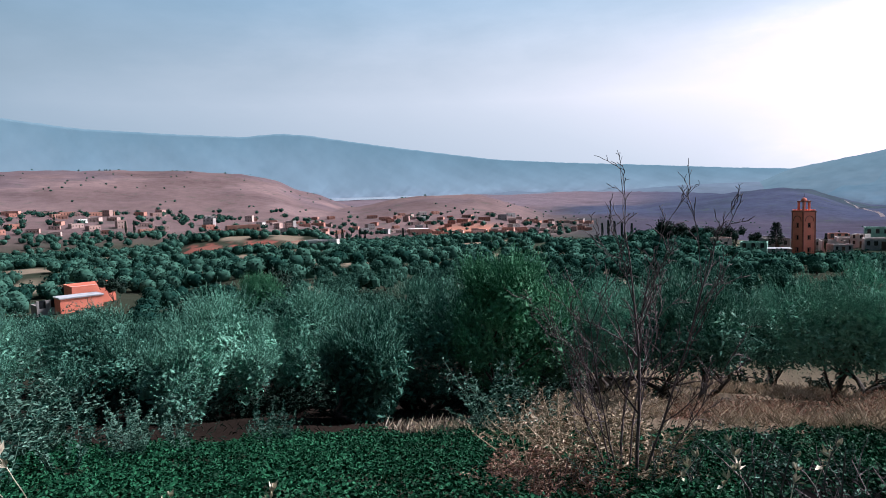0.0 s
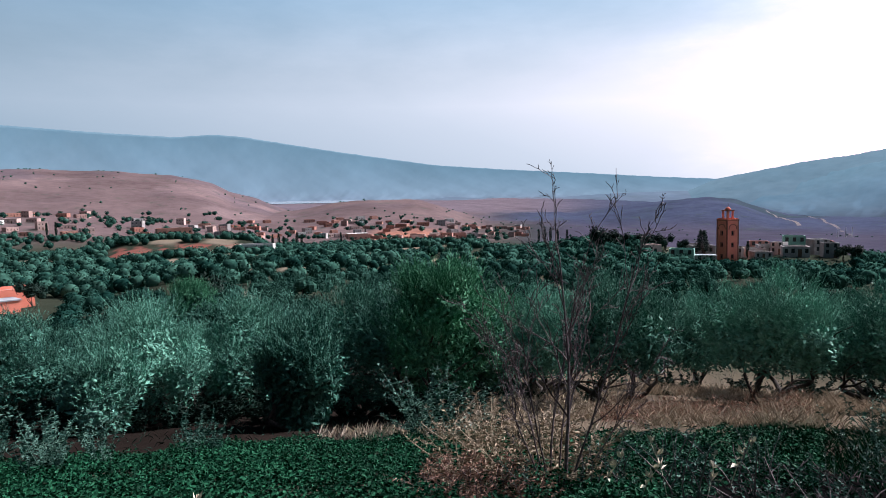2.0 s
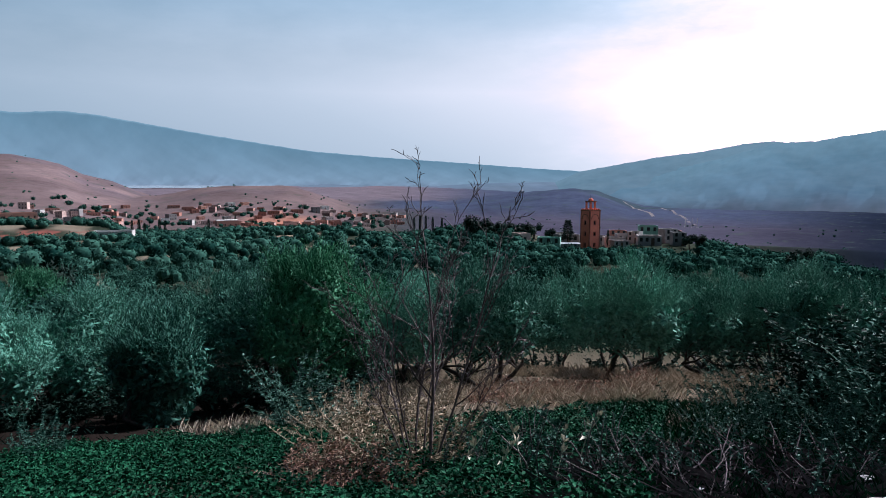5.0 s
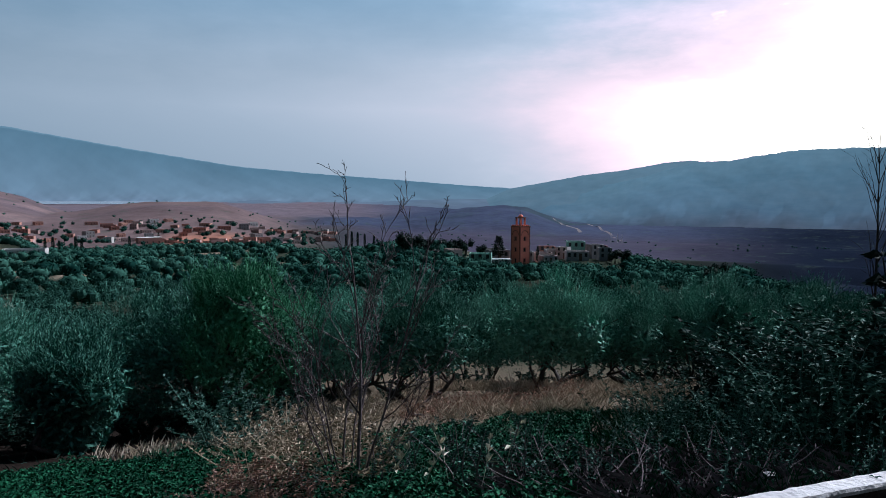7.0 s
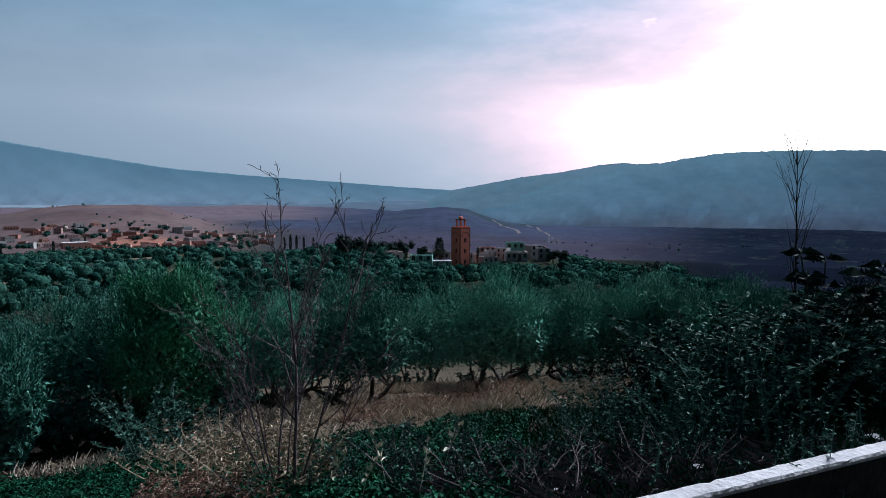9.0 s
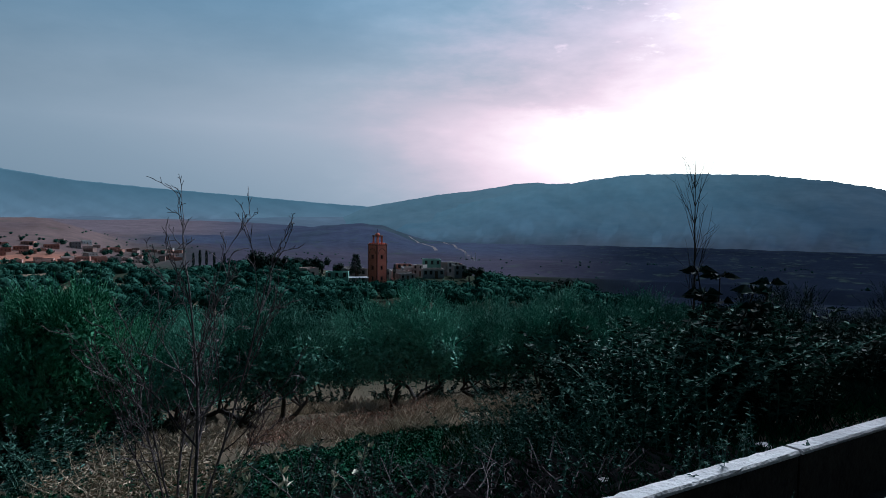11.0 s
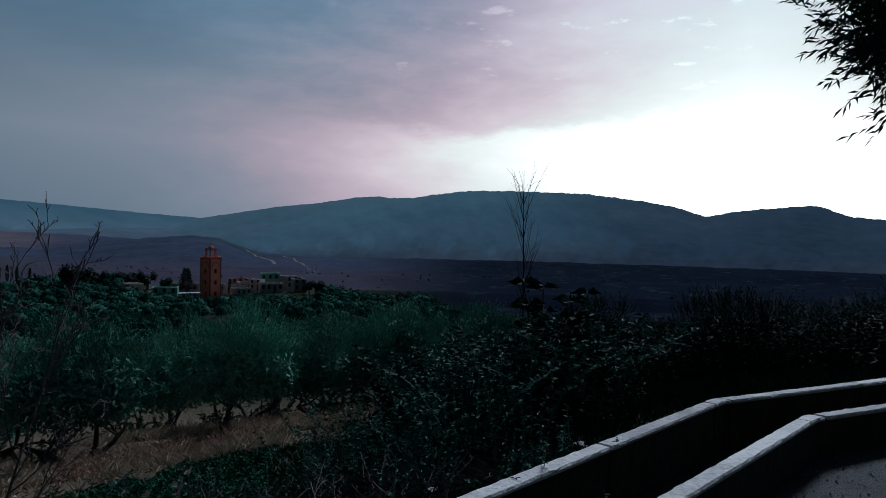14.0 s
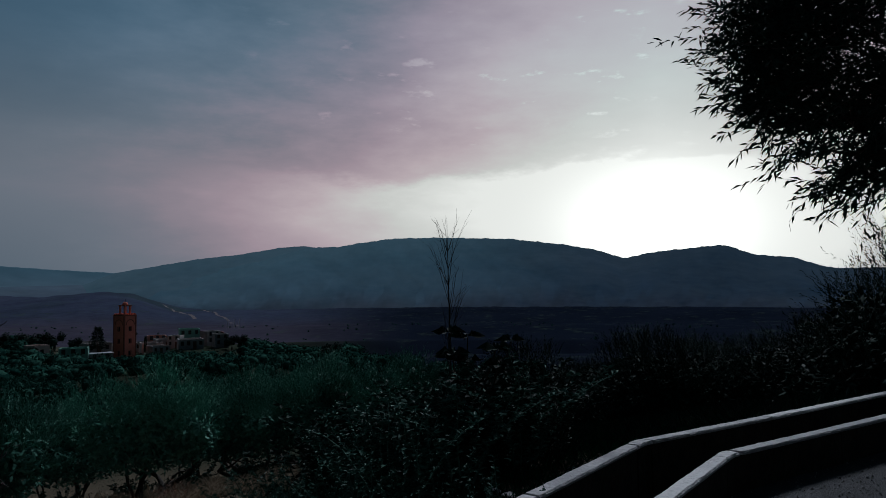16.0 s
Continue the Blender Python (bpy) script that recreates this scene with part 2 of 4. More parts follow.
# ---------------------------------------------------------------- mesh helpers
class Buf:
    """Collects vertices and faces of one mesh."""

    def __init__(self):
        self.v, self.f, self.n = [], [], 0

    def add(self, verts, faces):
        verts = np.asarray(verts, float).reshape(-1, 3)
        self.v.append(verts)
        for fa in (faces if isinstance(faces, list) else [faces]):
            fa = np.asarray(fa, int)
            if fa.size:
                self.f.append(fa + self.n)
        self.n += len(verts)
        return self

    def mesh(self, name, mat, smooth=False):
        me = bpy.data.meshes.new(name)
        v = np.concatenate(self.v)
        loops = np.concatenate([f.ravel() for f in self.f])
        sizes = np.concatenate([np.full(len(f), f.shape[1]) for f in self.f])
        me.vertices.add(len(v))
        me.vertices.foreach_set("co", v.ravel())
        me.loops.add(len(loops))
        me.loops.foreach_set("vertex_index", loops.astype(np.int32))
        me.polygons.add(len(sizes))
        me.polygons.foreach_set("loop_start", np.concatenate([[0], np.cumsum(sizes)[:-1]]).astype(np.int32))
        me.polygons.foreach_set("loop_total", sizes.astype(np.int32))
        me.polygons.foreach_set("use_smooth", np.full(len(sizes), smooth))
        me.update(calc_edges=True)
        me.validate()
        me.materials.append(mat)
        return me


def part(name, buf, mat, parent, label="", smooth=False):
    ob = new(name, buf.mesh(name, mat, smooth) if isinstance(buf, Buf) else buf)
    ob.parent = parent
    if label:
        ob["label"] = label
    return ob


def thing(name, place, label, category, group="", kind="", turn=0.0):
    ob = new(name)
    ob.empty_display_size = 0.2
    ob.matrix_basis = pose(*place, 0, 0, turn)
    return tagged(ob, label, category, group, kind)


rng = np.random.default_rng(7)


def unit(a):
    return a / np.maximum(np.linalg.norm(a, axis=-1, keepdims=True), 1e-9)


def leaves(buf, base, way, length, width, droop=0.15, face=None, loose=0.45):
    """Pointed leaves, folded along the midrib: one for each row of base and way, turned loosely towards face."""
    n = len(base)
    way = unit(way)
    to = unit(rng.normal(size=(n, 3)))
    side = unit(np.cross(way, to if face is None else face + to * loose))
    up = np.cross(side, way) * -1.0
    L = (np.zeros(n) + length)[:, None] * rng.uniform(0.7, 1.25, (n, 1))
    W = (np.zeros(n) + width)[:, None] * rng.uniform(0.8, 1.2, (n, 1)) * 0.5
    mid = base + way * L * 0.45
    tip = base + way * L - np.array([0, 0, 1.0]) * L * droop
    v = np.stack([base, mid + side * W + up * W * 0.3, tip, mid - side * W + up * W * 0.3], 1)
    i = np.arange(n)[:, None] * 4
    buf.add(v, np.concatenate([i + [0, 1, 2], i + [0, 2, 3]]))


def tube(buf, pts, radii, sides=6):
    pts = np.asarray(pts, float)
    n = len(pts)
    t = unit(np.gradient(pts, axis=0))
    a = unit(np.cross(t, [0.31, 0.17, 0.93]) + 1e-6)
    b = np.cross(t, a)
    ang = np.arange(sides) * 2 * np.pi / sides
    r = np.asarray(radii, float)[:, None, None]
    v = pts[:, None] + r * (a[:, None] * np.cos(ang)[None, :, None] + b[:, None] * np.sin(ang)[None, :, None])
    i = (np.arange(n - 1)[:, None] * sides + np.arange(sides)[None]).ravel()
    j = (np.arange(n - 1)[:, None] * sides + (np.arange(sides) + 1)[None] % sides).ravel()
    buf.add(v, [np.stack([i, j, j + sides, i + sides], 1), np.stack([np.zeros(sides - 2, int), np.arange(2, sides), np.arange(1, sides - 1)], 1) * 1 + 0])


def box(buf, x0, y0, z0, x1, y1, z1):
    v = [(x, y, z) for z in (z0, z1) for y in (y0, y1) for x in (x0, x1)]
    buf.add(v, np.array([(0, 2, 3, 1), (4, 5, 7, 6), (0, 1, 5, 4), (2, 6, 7, 3), (0, 4, 6, 2), (1, 3, 7, 5)]))


def wave(x, y, k):
    """Smooth noise, about -1 to 1, with features of about 1/k metres."""
    out = 0
    for a, b, c, w in ((1.0, 0.3, 0.4, 0.4), (-0.5, 1.1, 2.0, 0.35), (1.7, -1.3, 4.1, 0.25), (2.6, 2.1, 1.3, 0.2), (-3.9, 1.9, 5.2, 0.14), (4.4, -5.1, 0.7, 0.1)):
        out = out + w * np.sin(6.28 * k * (a * x + b * y) + c)
    return out


def smooth(a, b, x):
    q = np.clip((x - a) / (b - a), 0, 1)
    return q * q * (3 - 2 * q)


# ---------------------------------------------------------------- the lie of the land
def rim_y(x):
    """Line of the channel's outer wall: along the road, then bending with it."""
    return np.where(x < 5.6, 2.0 - 0.05 * (x - 2.2), 1.83 - 0.42 * (x - 5.6) + 0.004 * np.maximum(x - 5.6, 0) ** 2)


LEFT = ([0, 20, 60, 110, 200, 250, 350, 500, 800, 1500, 2850, 2950, 4500, 5000], [-6, -6.6, -11.2, -14.9, -18.2, -20.2, -27, -31, -35, -38, -27, -29, -30, -30])
RIGHT = ([0, 20, 60, 120, 190, 300, 500, 900, 2200, 5000], [-6, -6.6, -11.2, -16, -21, -37, -58, -75, -92, -100])


def ridge(z, r, az, crest_az, crest_el, R, front, back, power=1.5):
    el = np.interp(az, crest_az, crest_el)
    top = R * np.tan(np.radians(el))
    d = np.where(r < R, (R - r) / front, (r - R) / back)
    return z + np.maximum(top - z, 0) * np.clip(1 - np.abs(d) ** power, 0, 1)


def land(x, y):
    """Height of the ground over the road."""
    x, y = np.asarray(x, float), np.asarray(y, float)
    r = np.hypot(x, y)
    az = np.degrees(np.arctan2(x, y))
    s = (y - rim_y(x)) * np.where(x < 5.6, 1.0, 0.92)
    near = -1.44 - 0.275 * np.clip(s, 0, 17) + 0.05 * wave(x, y, 0.35) * np.clip(s, 0, 1)
    near = np.where(s < 0.02, np.where(s > -0.66, -1.78, -1.625), near)
    side = smooth(12, 42, az)
    far = np.interp(r, *LEFT) * (1 - side) + np.interp(r, *RIGHT) * side
    far = far + wave(x, y, 0.012) * np.clip(r - 30, 0, 60) * 0.022 + wave(x, y, 0.0035) * np.clip(r - 150, 0, 900) * 0.004 * smooth(2200, 1300, r)
    z = near + (far - near) * smooth(18, 45, r)
    for hump in (
        ([-60, -34, -30, -22, -17, -14, -12.5, -10.4, -8.5, -7], [2.3, 2.4, 2.45, 2.3, 1.95, 1.3, 0.55, -0.1, -0.9, -2.4], 1000, 480, 900, 1.4),
        ([-60, -34, -24, -16, -11, -8], [-0.75, -0.75, -1.2, -2.1, -2.6, -4], 520, 200, 300, 1.6),
        ([-12, -7, -4, -1, 2.7, 4.7, 7, 10.4, 12.3, 15], [-1.6, -1.05, -0.5, -0.3, -0.38, -0.8, -1.75, -2.8, -3.4, -4], 830, 330, 500, 1.3),
        ([-24, -21, -18, -14, -11, -9], [-4.5, -3.4, -3.2, -3.3, -3.6, -5], 262, 22, 90, 1.3),
        ([-3, 0, 2, 4, 7], [-5, -3.9, -3.6, -4.0, -5], 480, 50, 60, 1.2),
        ([8, 14, 18, 22, 25, 27, 29, 33, 36, 40, 44, 50], [-6, -5.1, -4.5, -4.5, -4.9, -5.4, -5.6, -5.05, -5.05, -5.9, -6.9, -8], 195, 80, 60, 1.5),
        ([12, 18, 23, 27, 29, 31, 34, 38], [-2.2, -1.5, -0.9, -0.55, -0.7, -1.5, -2.7, -3.5], 1300, 500, 700, 1.4),
    ):
        z = ridge(z, r, az, *hump)
    z = z + 0.0022 * np.clip(r - 300, 0, 600) * wave(x, y, 0.011) * smooth(2200, 1300, r)
    # Unseen slope behind the road, made steep to block sky light from there.
    back = np.maximum(smooth(100, 125, az), smooth(-50, -75, az))
    hill = -1.62 + 0.55 * np.clip(r - 6.5, 0, 120) + wave(x, y, 0.05) * np.clip(r - 8, 0, 30) * 0.03
    hill = np.where((s > -0.66) & (s < 0.02), -1.78, hill)
    z = z + (hill - z) * back * smooth(3, 9, r)
    return z + EYE


def at(az, r, lift=0.0):
    """A place on the ground by heading from the viewpoint and distance."""
    x, y = r * math.sin(radians(az)), r * math.cos(radians(az))
    return (x, y, float(land(x, y)) + lift)


def make_ground():
    az = np.concatenate([np.arange(-42, 96, 0.3), np.arange(96, 318, 3.0)])
    rr = np.concatenate([np.linspace(0.2, 9, 110), np.geomspace(9.1, 4950, 190), np.linspace(222, 272, 40)])
    rr = np.sort(rr)
    A, Rr = np.meshgrid(np.radians(az), rr)
    x, y = Rr * np.sin(A), Rr * np.cos(A)
    z = land(x, y)
    m, n = x.shape
    i = np.arange(m * n).reshape(m, n)
    nx = np.roll(i, -1, 1)
    q = np.stack([i[:-1].ravel(), i[1:].ravel(), nx[1:].ravel(), nx[:-1].ravel()], 1)
    buf = Buf()
    buf.add(np.stack([x, y, z], -1), q)
    buf.add([(0, 0, 0)], np.empty((0, 3), int))
    cap = np.stack([np.full(n, m * n), i[0], nx[0]], 1)
    buf.f.append(cap)
    me = buf.mesh("ground", EARTH, True)
    # kinds of earth; distance haze and grove shade are painted into some
    deg = np.degrees(A)
    deg = np.where(deg > 180, deg - 360, deg)
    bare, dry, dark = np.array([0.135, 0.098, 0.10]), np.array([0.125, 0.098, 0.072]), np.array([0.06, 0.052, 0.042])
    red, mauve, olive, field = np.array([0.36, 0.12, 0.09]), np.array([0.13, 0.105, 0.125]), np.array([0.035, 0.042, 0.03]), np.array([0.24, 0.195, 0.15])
    c = np.zeros((m, n, 3)) + olive
    def lay(colour, w):
        nonlocal c
        c = c + (colour - c) * np.clip(w, 0, 1)[..., None]
    lay(field, smooth(0.3, 0.6, wave(x, y, 0.016)) * smooth(60, 110, Rr) * smooth(330, 250, Rr) * smooth(30, 18, deg) * 0.8)
    lay(bare, smooth(340, 430, Rr) * smooth(14, 6, deg))
    lay(bare * 1.3, smooth(0.1, 0.5, wave(x, y, 0.004)) * smooth(600, 700, Rr) * smooth(5, -8, deg))
    # mauve to navy: haze and backlit darkness of the distance, put into earth colours
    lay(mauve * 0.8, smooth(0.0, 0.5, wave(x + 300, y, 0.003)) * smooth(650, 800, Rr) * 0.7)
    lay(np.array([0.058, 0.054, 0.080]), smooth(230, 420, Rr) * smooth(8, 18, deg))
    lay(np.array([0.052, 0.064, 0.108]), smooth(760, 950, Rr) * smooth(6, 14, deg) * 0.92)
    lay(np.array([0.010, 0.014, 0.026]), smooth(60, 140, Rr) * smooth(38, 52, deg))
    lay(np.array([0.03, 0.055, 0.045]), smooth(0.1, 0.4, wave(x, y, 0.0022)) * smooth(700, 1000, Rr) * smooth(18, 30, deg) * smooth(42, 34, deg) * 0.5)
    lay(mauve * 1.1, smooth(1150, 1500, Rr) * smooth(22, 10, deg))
    lay(np.array([0.21, 0.08, 0.065]), smooth(238, 243, Rr) * smooth(258, 252, Rr) * smooth(-24, -21, deg) * smooth(-11, -13, deg) * smooth(-0.1, 0.25, wave(x, y, 0.05) + 0.5 * wave(x, y, 0.14)))
    lay(np.array([0.36, 0.17, 0.12]), smooth(425, 445, Rr) * smooth(560, 500, Rr) * smooth(-2, 0.5, deg) * smooth(7, 4, deg))
    lay(dry, smooth(8.0, 9.5, Rr) * smooth(27, 21, Rr) * smooth(5, 12, deg) * smooth(45, 38, deg))
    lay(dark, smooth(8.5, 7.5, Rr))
    # shade under the left-hand olives, painted as near-black earth
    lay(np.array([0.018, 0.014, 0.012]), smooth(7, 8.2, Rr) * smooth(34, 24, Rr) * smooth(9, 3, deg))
    col = me.color_attributes.new("soil_haze", "FLOAT_COLOR", "POINT")
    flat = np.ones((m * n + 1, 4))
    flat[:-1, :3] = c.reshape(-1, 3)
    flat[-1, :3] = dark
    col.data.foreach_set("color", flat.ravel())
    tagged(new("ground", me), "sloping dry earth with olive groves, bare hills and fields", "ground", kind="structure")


make_ground()


def mountain(name, crest, R, foot, base, mat, rough, label, haze_glow, streaks=1.0, plain=(0.10, 0.10, 0.135)):
    """A hazy range on the skyline, with gullies down its face; haze is painted as glow."""
    caz = np.array([c[0] for c in crest], float)
    cel = np.array([c[1] for c in crest], float)
    az = np.arange(caz[0], caz[-1], 0.12)
    el = np.interp(az, caz, cel)
    el = np.convolve(np.pad(el, 3, "edge"), np.ones(7) / 7, "valid")
    top = R * np.tan(np.radians(el)) + rough * 0.12 * wave(az, az * 0, 0.9) * np.clip(el + 0.5, 0, 1)
    v = np.concatenate([np.linspace(0, 1, 40), 1 + np.linspace(0.05, 0.4, 6)])
    A, V = np.meshgrid(np.radians(az), v)
    face = np.clip(V, 0, 1)
    r = foot + (R - foot) * V
    x, y = r * np.sin(A), r * np.cos(A)
    gully = rough * wave(np.degrees(A) + 5 * V, V * 9.0, 0.07) * face * (1 - face) * 2.6
    z = base + (top[None] - base) * face ** 1.15 + gully - np.clip(V - 1, 0, 1) * 300
    m, n = x.shape
    i = np.arange(m * n).reshape(m, n)
    q = np.stack([i[:-1, :-1].ravel(), i[:-1, 1:].ravel(), i[1:, 1:].ravel(), i[1:, :-1].ravel()], 1)
    buf = Buf().add(np.stack([x, y, z + EYE], -1), q)
    me = buf.mesh(name, mat, True)
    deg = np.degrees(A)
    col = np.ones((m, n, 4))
    near, far = np.array(haze_glow)
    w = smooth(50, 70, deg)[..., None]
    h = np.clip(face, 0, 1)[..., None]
    # painted haze: pale away from the sunset, backlit navy towards it
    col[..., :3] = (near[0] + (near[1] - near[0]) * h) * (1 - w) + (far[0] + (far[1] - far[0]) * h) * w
    # light and shade of the spurs, painted into the glow
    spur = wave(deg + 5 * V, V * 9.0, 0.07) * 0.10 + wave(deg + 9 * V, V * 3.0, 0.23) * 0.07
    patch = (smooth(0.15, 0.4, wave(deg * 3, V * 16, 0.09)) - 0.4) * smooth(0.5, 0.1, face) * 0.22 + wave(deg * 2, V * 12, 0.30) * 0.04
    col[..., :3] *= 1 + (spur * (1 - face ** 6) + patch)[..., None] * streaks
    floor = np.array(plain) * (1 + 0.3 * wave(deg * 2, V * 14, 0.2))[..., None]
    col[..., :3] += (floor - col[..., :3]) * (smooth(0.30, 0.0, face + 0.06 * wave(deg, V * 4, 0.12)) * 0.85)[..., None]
    me.color_attributes.new("haze_glow", "FLOAT_COLOR", "POINT").data.foreach_set("color", col.ravel())
    tagged(new(name, me), label, "mountain", kind="structure")


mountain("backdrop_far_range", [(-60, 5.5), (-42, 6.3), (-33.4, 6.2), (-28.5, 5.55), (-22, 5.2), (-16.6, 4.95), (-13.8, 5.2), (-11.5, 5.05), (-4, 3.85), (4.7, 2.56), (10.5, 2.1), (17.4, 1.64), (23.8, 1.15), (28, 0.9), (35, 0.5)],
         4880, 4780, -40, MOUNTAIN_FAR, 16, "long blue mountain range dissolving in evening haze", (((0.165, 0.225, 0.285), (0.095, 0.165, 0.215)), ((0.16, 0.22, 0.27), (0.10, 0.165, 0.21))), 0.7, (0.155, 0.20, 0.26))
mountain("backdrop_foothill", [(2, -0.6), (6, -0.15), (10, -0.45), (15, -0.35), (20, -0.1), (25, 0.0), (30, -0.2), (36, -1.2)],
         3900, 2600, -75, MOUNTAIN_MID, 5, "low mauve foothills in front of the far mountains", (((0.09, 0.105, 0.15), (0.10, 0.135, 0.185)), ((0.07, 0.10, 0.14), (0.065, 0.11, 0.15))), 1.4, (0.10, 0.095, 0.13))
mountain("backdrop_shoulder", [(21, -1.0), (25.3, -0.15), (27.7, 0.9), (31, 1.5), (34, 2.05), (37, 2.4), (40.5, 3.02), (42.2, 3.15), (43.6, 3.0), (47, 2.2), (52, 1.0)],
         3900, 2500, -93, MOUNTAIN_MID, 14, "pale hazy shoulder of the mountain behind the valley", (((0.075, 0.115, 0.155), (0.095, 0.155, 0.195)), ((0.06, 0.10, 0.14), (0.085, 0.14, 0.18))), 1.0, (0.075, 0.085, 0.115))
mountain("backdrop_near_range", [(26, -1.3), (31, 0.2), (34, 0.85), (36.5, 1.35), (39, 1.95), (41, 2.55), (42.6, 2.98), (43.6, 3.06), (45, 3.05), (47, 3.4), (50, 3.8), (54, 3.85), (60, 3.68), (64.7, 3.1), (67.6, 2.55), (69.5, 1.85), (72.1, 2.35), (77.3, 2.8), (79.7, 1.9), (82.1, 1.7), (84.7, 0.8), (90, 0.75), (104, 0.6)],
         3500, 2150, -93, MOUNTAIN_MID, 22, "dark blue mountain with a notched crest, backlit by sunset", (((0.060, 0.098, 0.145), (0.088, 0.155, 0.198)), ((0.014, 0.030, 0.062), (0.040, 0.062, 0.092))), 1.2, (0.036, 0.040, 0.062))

lake = Buf()
A = np.radians(np.linspace(-12, 2.5, 60))
rn, rf = 2920 + 120 * wave(np.degrees(A), A * 0, 0.12), 4790 + 0 * A
lake.add(np.concatenate([np.stack([rn * np.sin(A), rn * np.cos(A), 0 * A - 26.3 + EYE], 1), np.stack([rf * np.sin(A), rf * np.cos(A), 0 * A - 26.3 + EYE], 1)]),
         np.stack([np.arange(59), np.arange(1, 60), np.arange(61, 120), np.arange(60, 119)], 1))
tagged(new("water", lake.mesh("water", WATER)), "pale reservoir lake at the foot of the mountains", "lake", kind="structure")


# ---------------------------------------------------------------- road and channel
def ribbon(x0, x1, step, inner, outer, z):
    xs = np.arange(x0, x1, step)
    yo = rim_y(xs)
    cols = np.linspace(inner, outer, 9)
    v = np.stack([np.stack([xs, yo + c, np.full(len(xs), z) + 0.006 * wave(xs, yo + c, 0.5)], 1) for c in cols], 1)
    n, k = len(xs), len(cols)
    i = np.arange(n * k).reshape(n, k)
    return Buf().add(v, np.stack([i[:-1, :-1].ravel(), i[1:, :-1].ravel(), i[1:, 1:].ravel(), i[:-1, 1:].ravel()], 1))


tagged(new("road", ribbon(-14, 26, 0.4, -6.5, -0.72, 0.0).mesh("road", ASPHALT, True)), "dark worn asphalt road beside the channel", "road", kind="structure")


def wall_section(x0, x1, off, width, top, bottom):
    """A length of cast channel wall or coping with chipped edges."""
    xs = np.arange(x0, x1 + 0.02, 0.05)
    yo = rim_y(xs) + off
    k = len(xs)
    chip = lambda: rng.uniform(-0.003, 0.003, k) + np.where(rng.random(k) < 0.06, rng.uniform(-0.014, 0.014, k), 0)
    zt = top + 0.001 * rng.normal(size=k)
    ring = [(-width / 2 + 0 * xs, bottom + 0 * xs), (-width / 2 + 0.3 * chip(), zt - 0.012), (-width / 2 + 0.010 + chip(), zt), (width / 2 - 0.010 + chip(), zt), (width / 2 + 0.3 * chip(), zt - 0.012), (width / 2 + 0 * xs, bottom + 0 * xs)]
    v = np.stack([np.stack([xs, yo + dy, z], 1) for dy, z in ring], 1)
    i = np.arange(k * 6).reshape(k, 6)
    q = np.stack([i[:-1, :-1].ravel(), i[1:, :-1].ravel(), i[1:, 1:].ravel(), i[:-1, 1:].ravel()], 1)
    return Buf().add(v, [q, np.array([i[0, ::-1], i[-1]])])


channel = thing("irrigation_channel", (0, 0, 0), "low cast concrete irrigation channel with pale worn rims", "channel", kind="structure")
part("channel_bed", ribbon(-10, 24, 0.3, -0.62, -0.02, -0.12), BED, channel, "dark channel bed", True)
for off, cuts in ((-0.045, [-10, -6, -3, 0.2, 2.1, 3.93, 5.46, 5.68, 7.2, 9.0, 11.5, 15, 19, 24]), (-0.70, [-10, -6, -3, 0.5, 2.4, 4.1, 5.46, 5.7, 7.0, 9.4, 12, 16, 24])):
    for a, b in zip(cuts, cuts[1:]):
        # wall sides share the bed's near-black colour; only the coping is pale
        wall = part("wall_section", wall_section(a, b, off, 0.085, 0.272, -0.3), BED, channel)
        part("coping", wall_section(a + 0.006, b - 0.006, off, 0.108, 0.30, 0.273), CONCRETE, wall, "pale chipped concrete coping")


# pale dirt tracks on the hill behind the village
for az0, az1, r0, r1, wide in ((31.3, 33.6, 1290, 900, 5.5), (34.2, 37.0, 1150, 760, 4.0)):
    q = np.linspace(0, 1, 60)
    a = np.radians(az0 + (az1 - az0) * q + 0.12 * np.sin(q * 9))
    r = r0 + (r1 - r0) * q
    v = []
    for side in (-0.5, 0.5):
        x, y = r * np.sin(a) + side * wide, r * np.cos(a)
        v.append(np.stack([x, y, land(x, y) + 0.35], 1))
    i = np.arange(59)
    tagged(new("dirt_track", Buf().add(np.concatenate(v), np.stack([i, i + 60, i + 61, i + 1], 1)).mesh("dirt_track", TRACK)), "pale dirt track climbing the bare hill", "track", kind="structure")


def mast(az, r, height):
    root = thing("mast", at(az, r), "slender pale concrete mast in the valley", "mast", "masts in the valley")
    shaft, foot = Buf(), Buf()
    tube(shaft, [(0, 0, 0.3), (0, 0, height)], [0.34, 0.22], 8)
    box(foot, -0.7, -0.7, -0.8, 0.7, 0.7, 0.32)
    part("shaft", shaft, WHITEWALL, root)
    part("footing", foot, WHITEWALL, root)


for az, r in ((36.2, 640), (36.7, 655), (37.1, 650)):
    mast(az, r, 8.5)


# ---------------------------------------------------------------- trees
def limb(buf, start, way, length, r0, r1, bend=0.25, steps=6, sides=5):
    p, d = np.array(start, float), unit(np.array(way, float))
    pts = [p]
    for _ in range(steps):
        d = unit(d + rng.normal(size=3) * bend / 2)
        p = p + d * length / steps
        pts.append(p)
    tube(buf, pts, np.linspace(r0, r1, steps + 1), sides)
    return pts, d


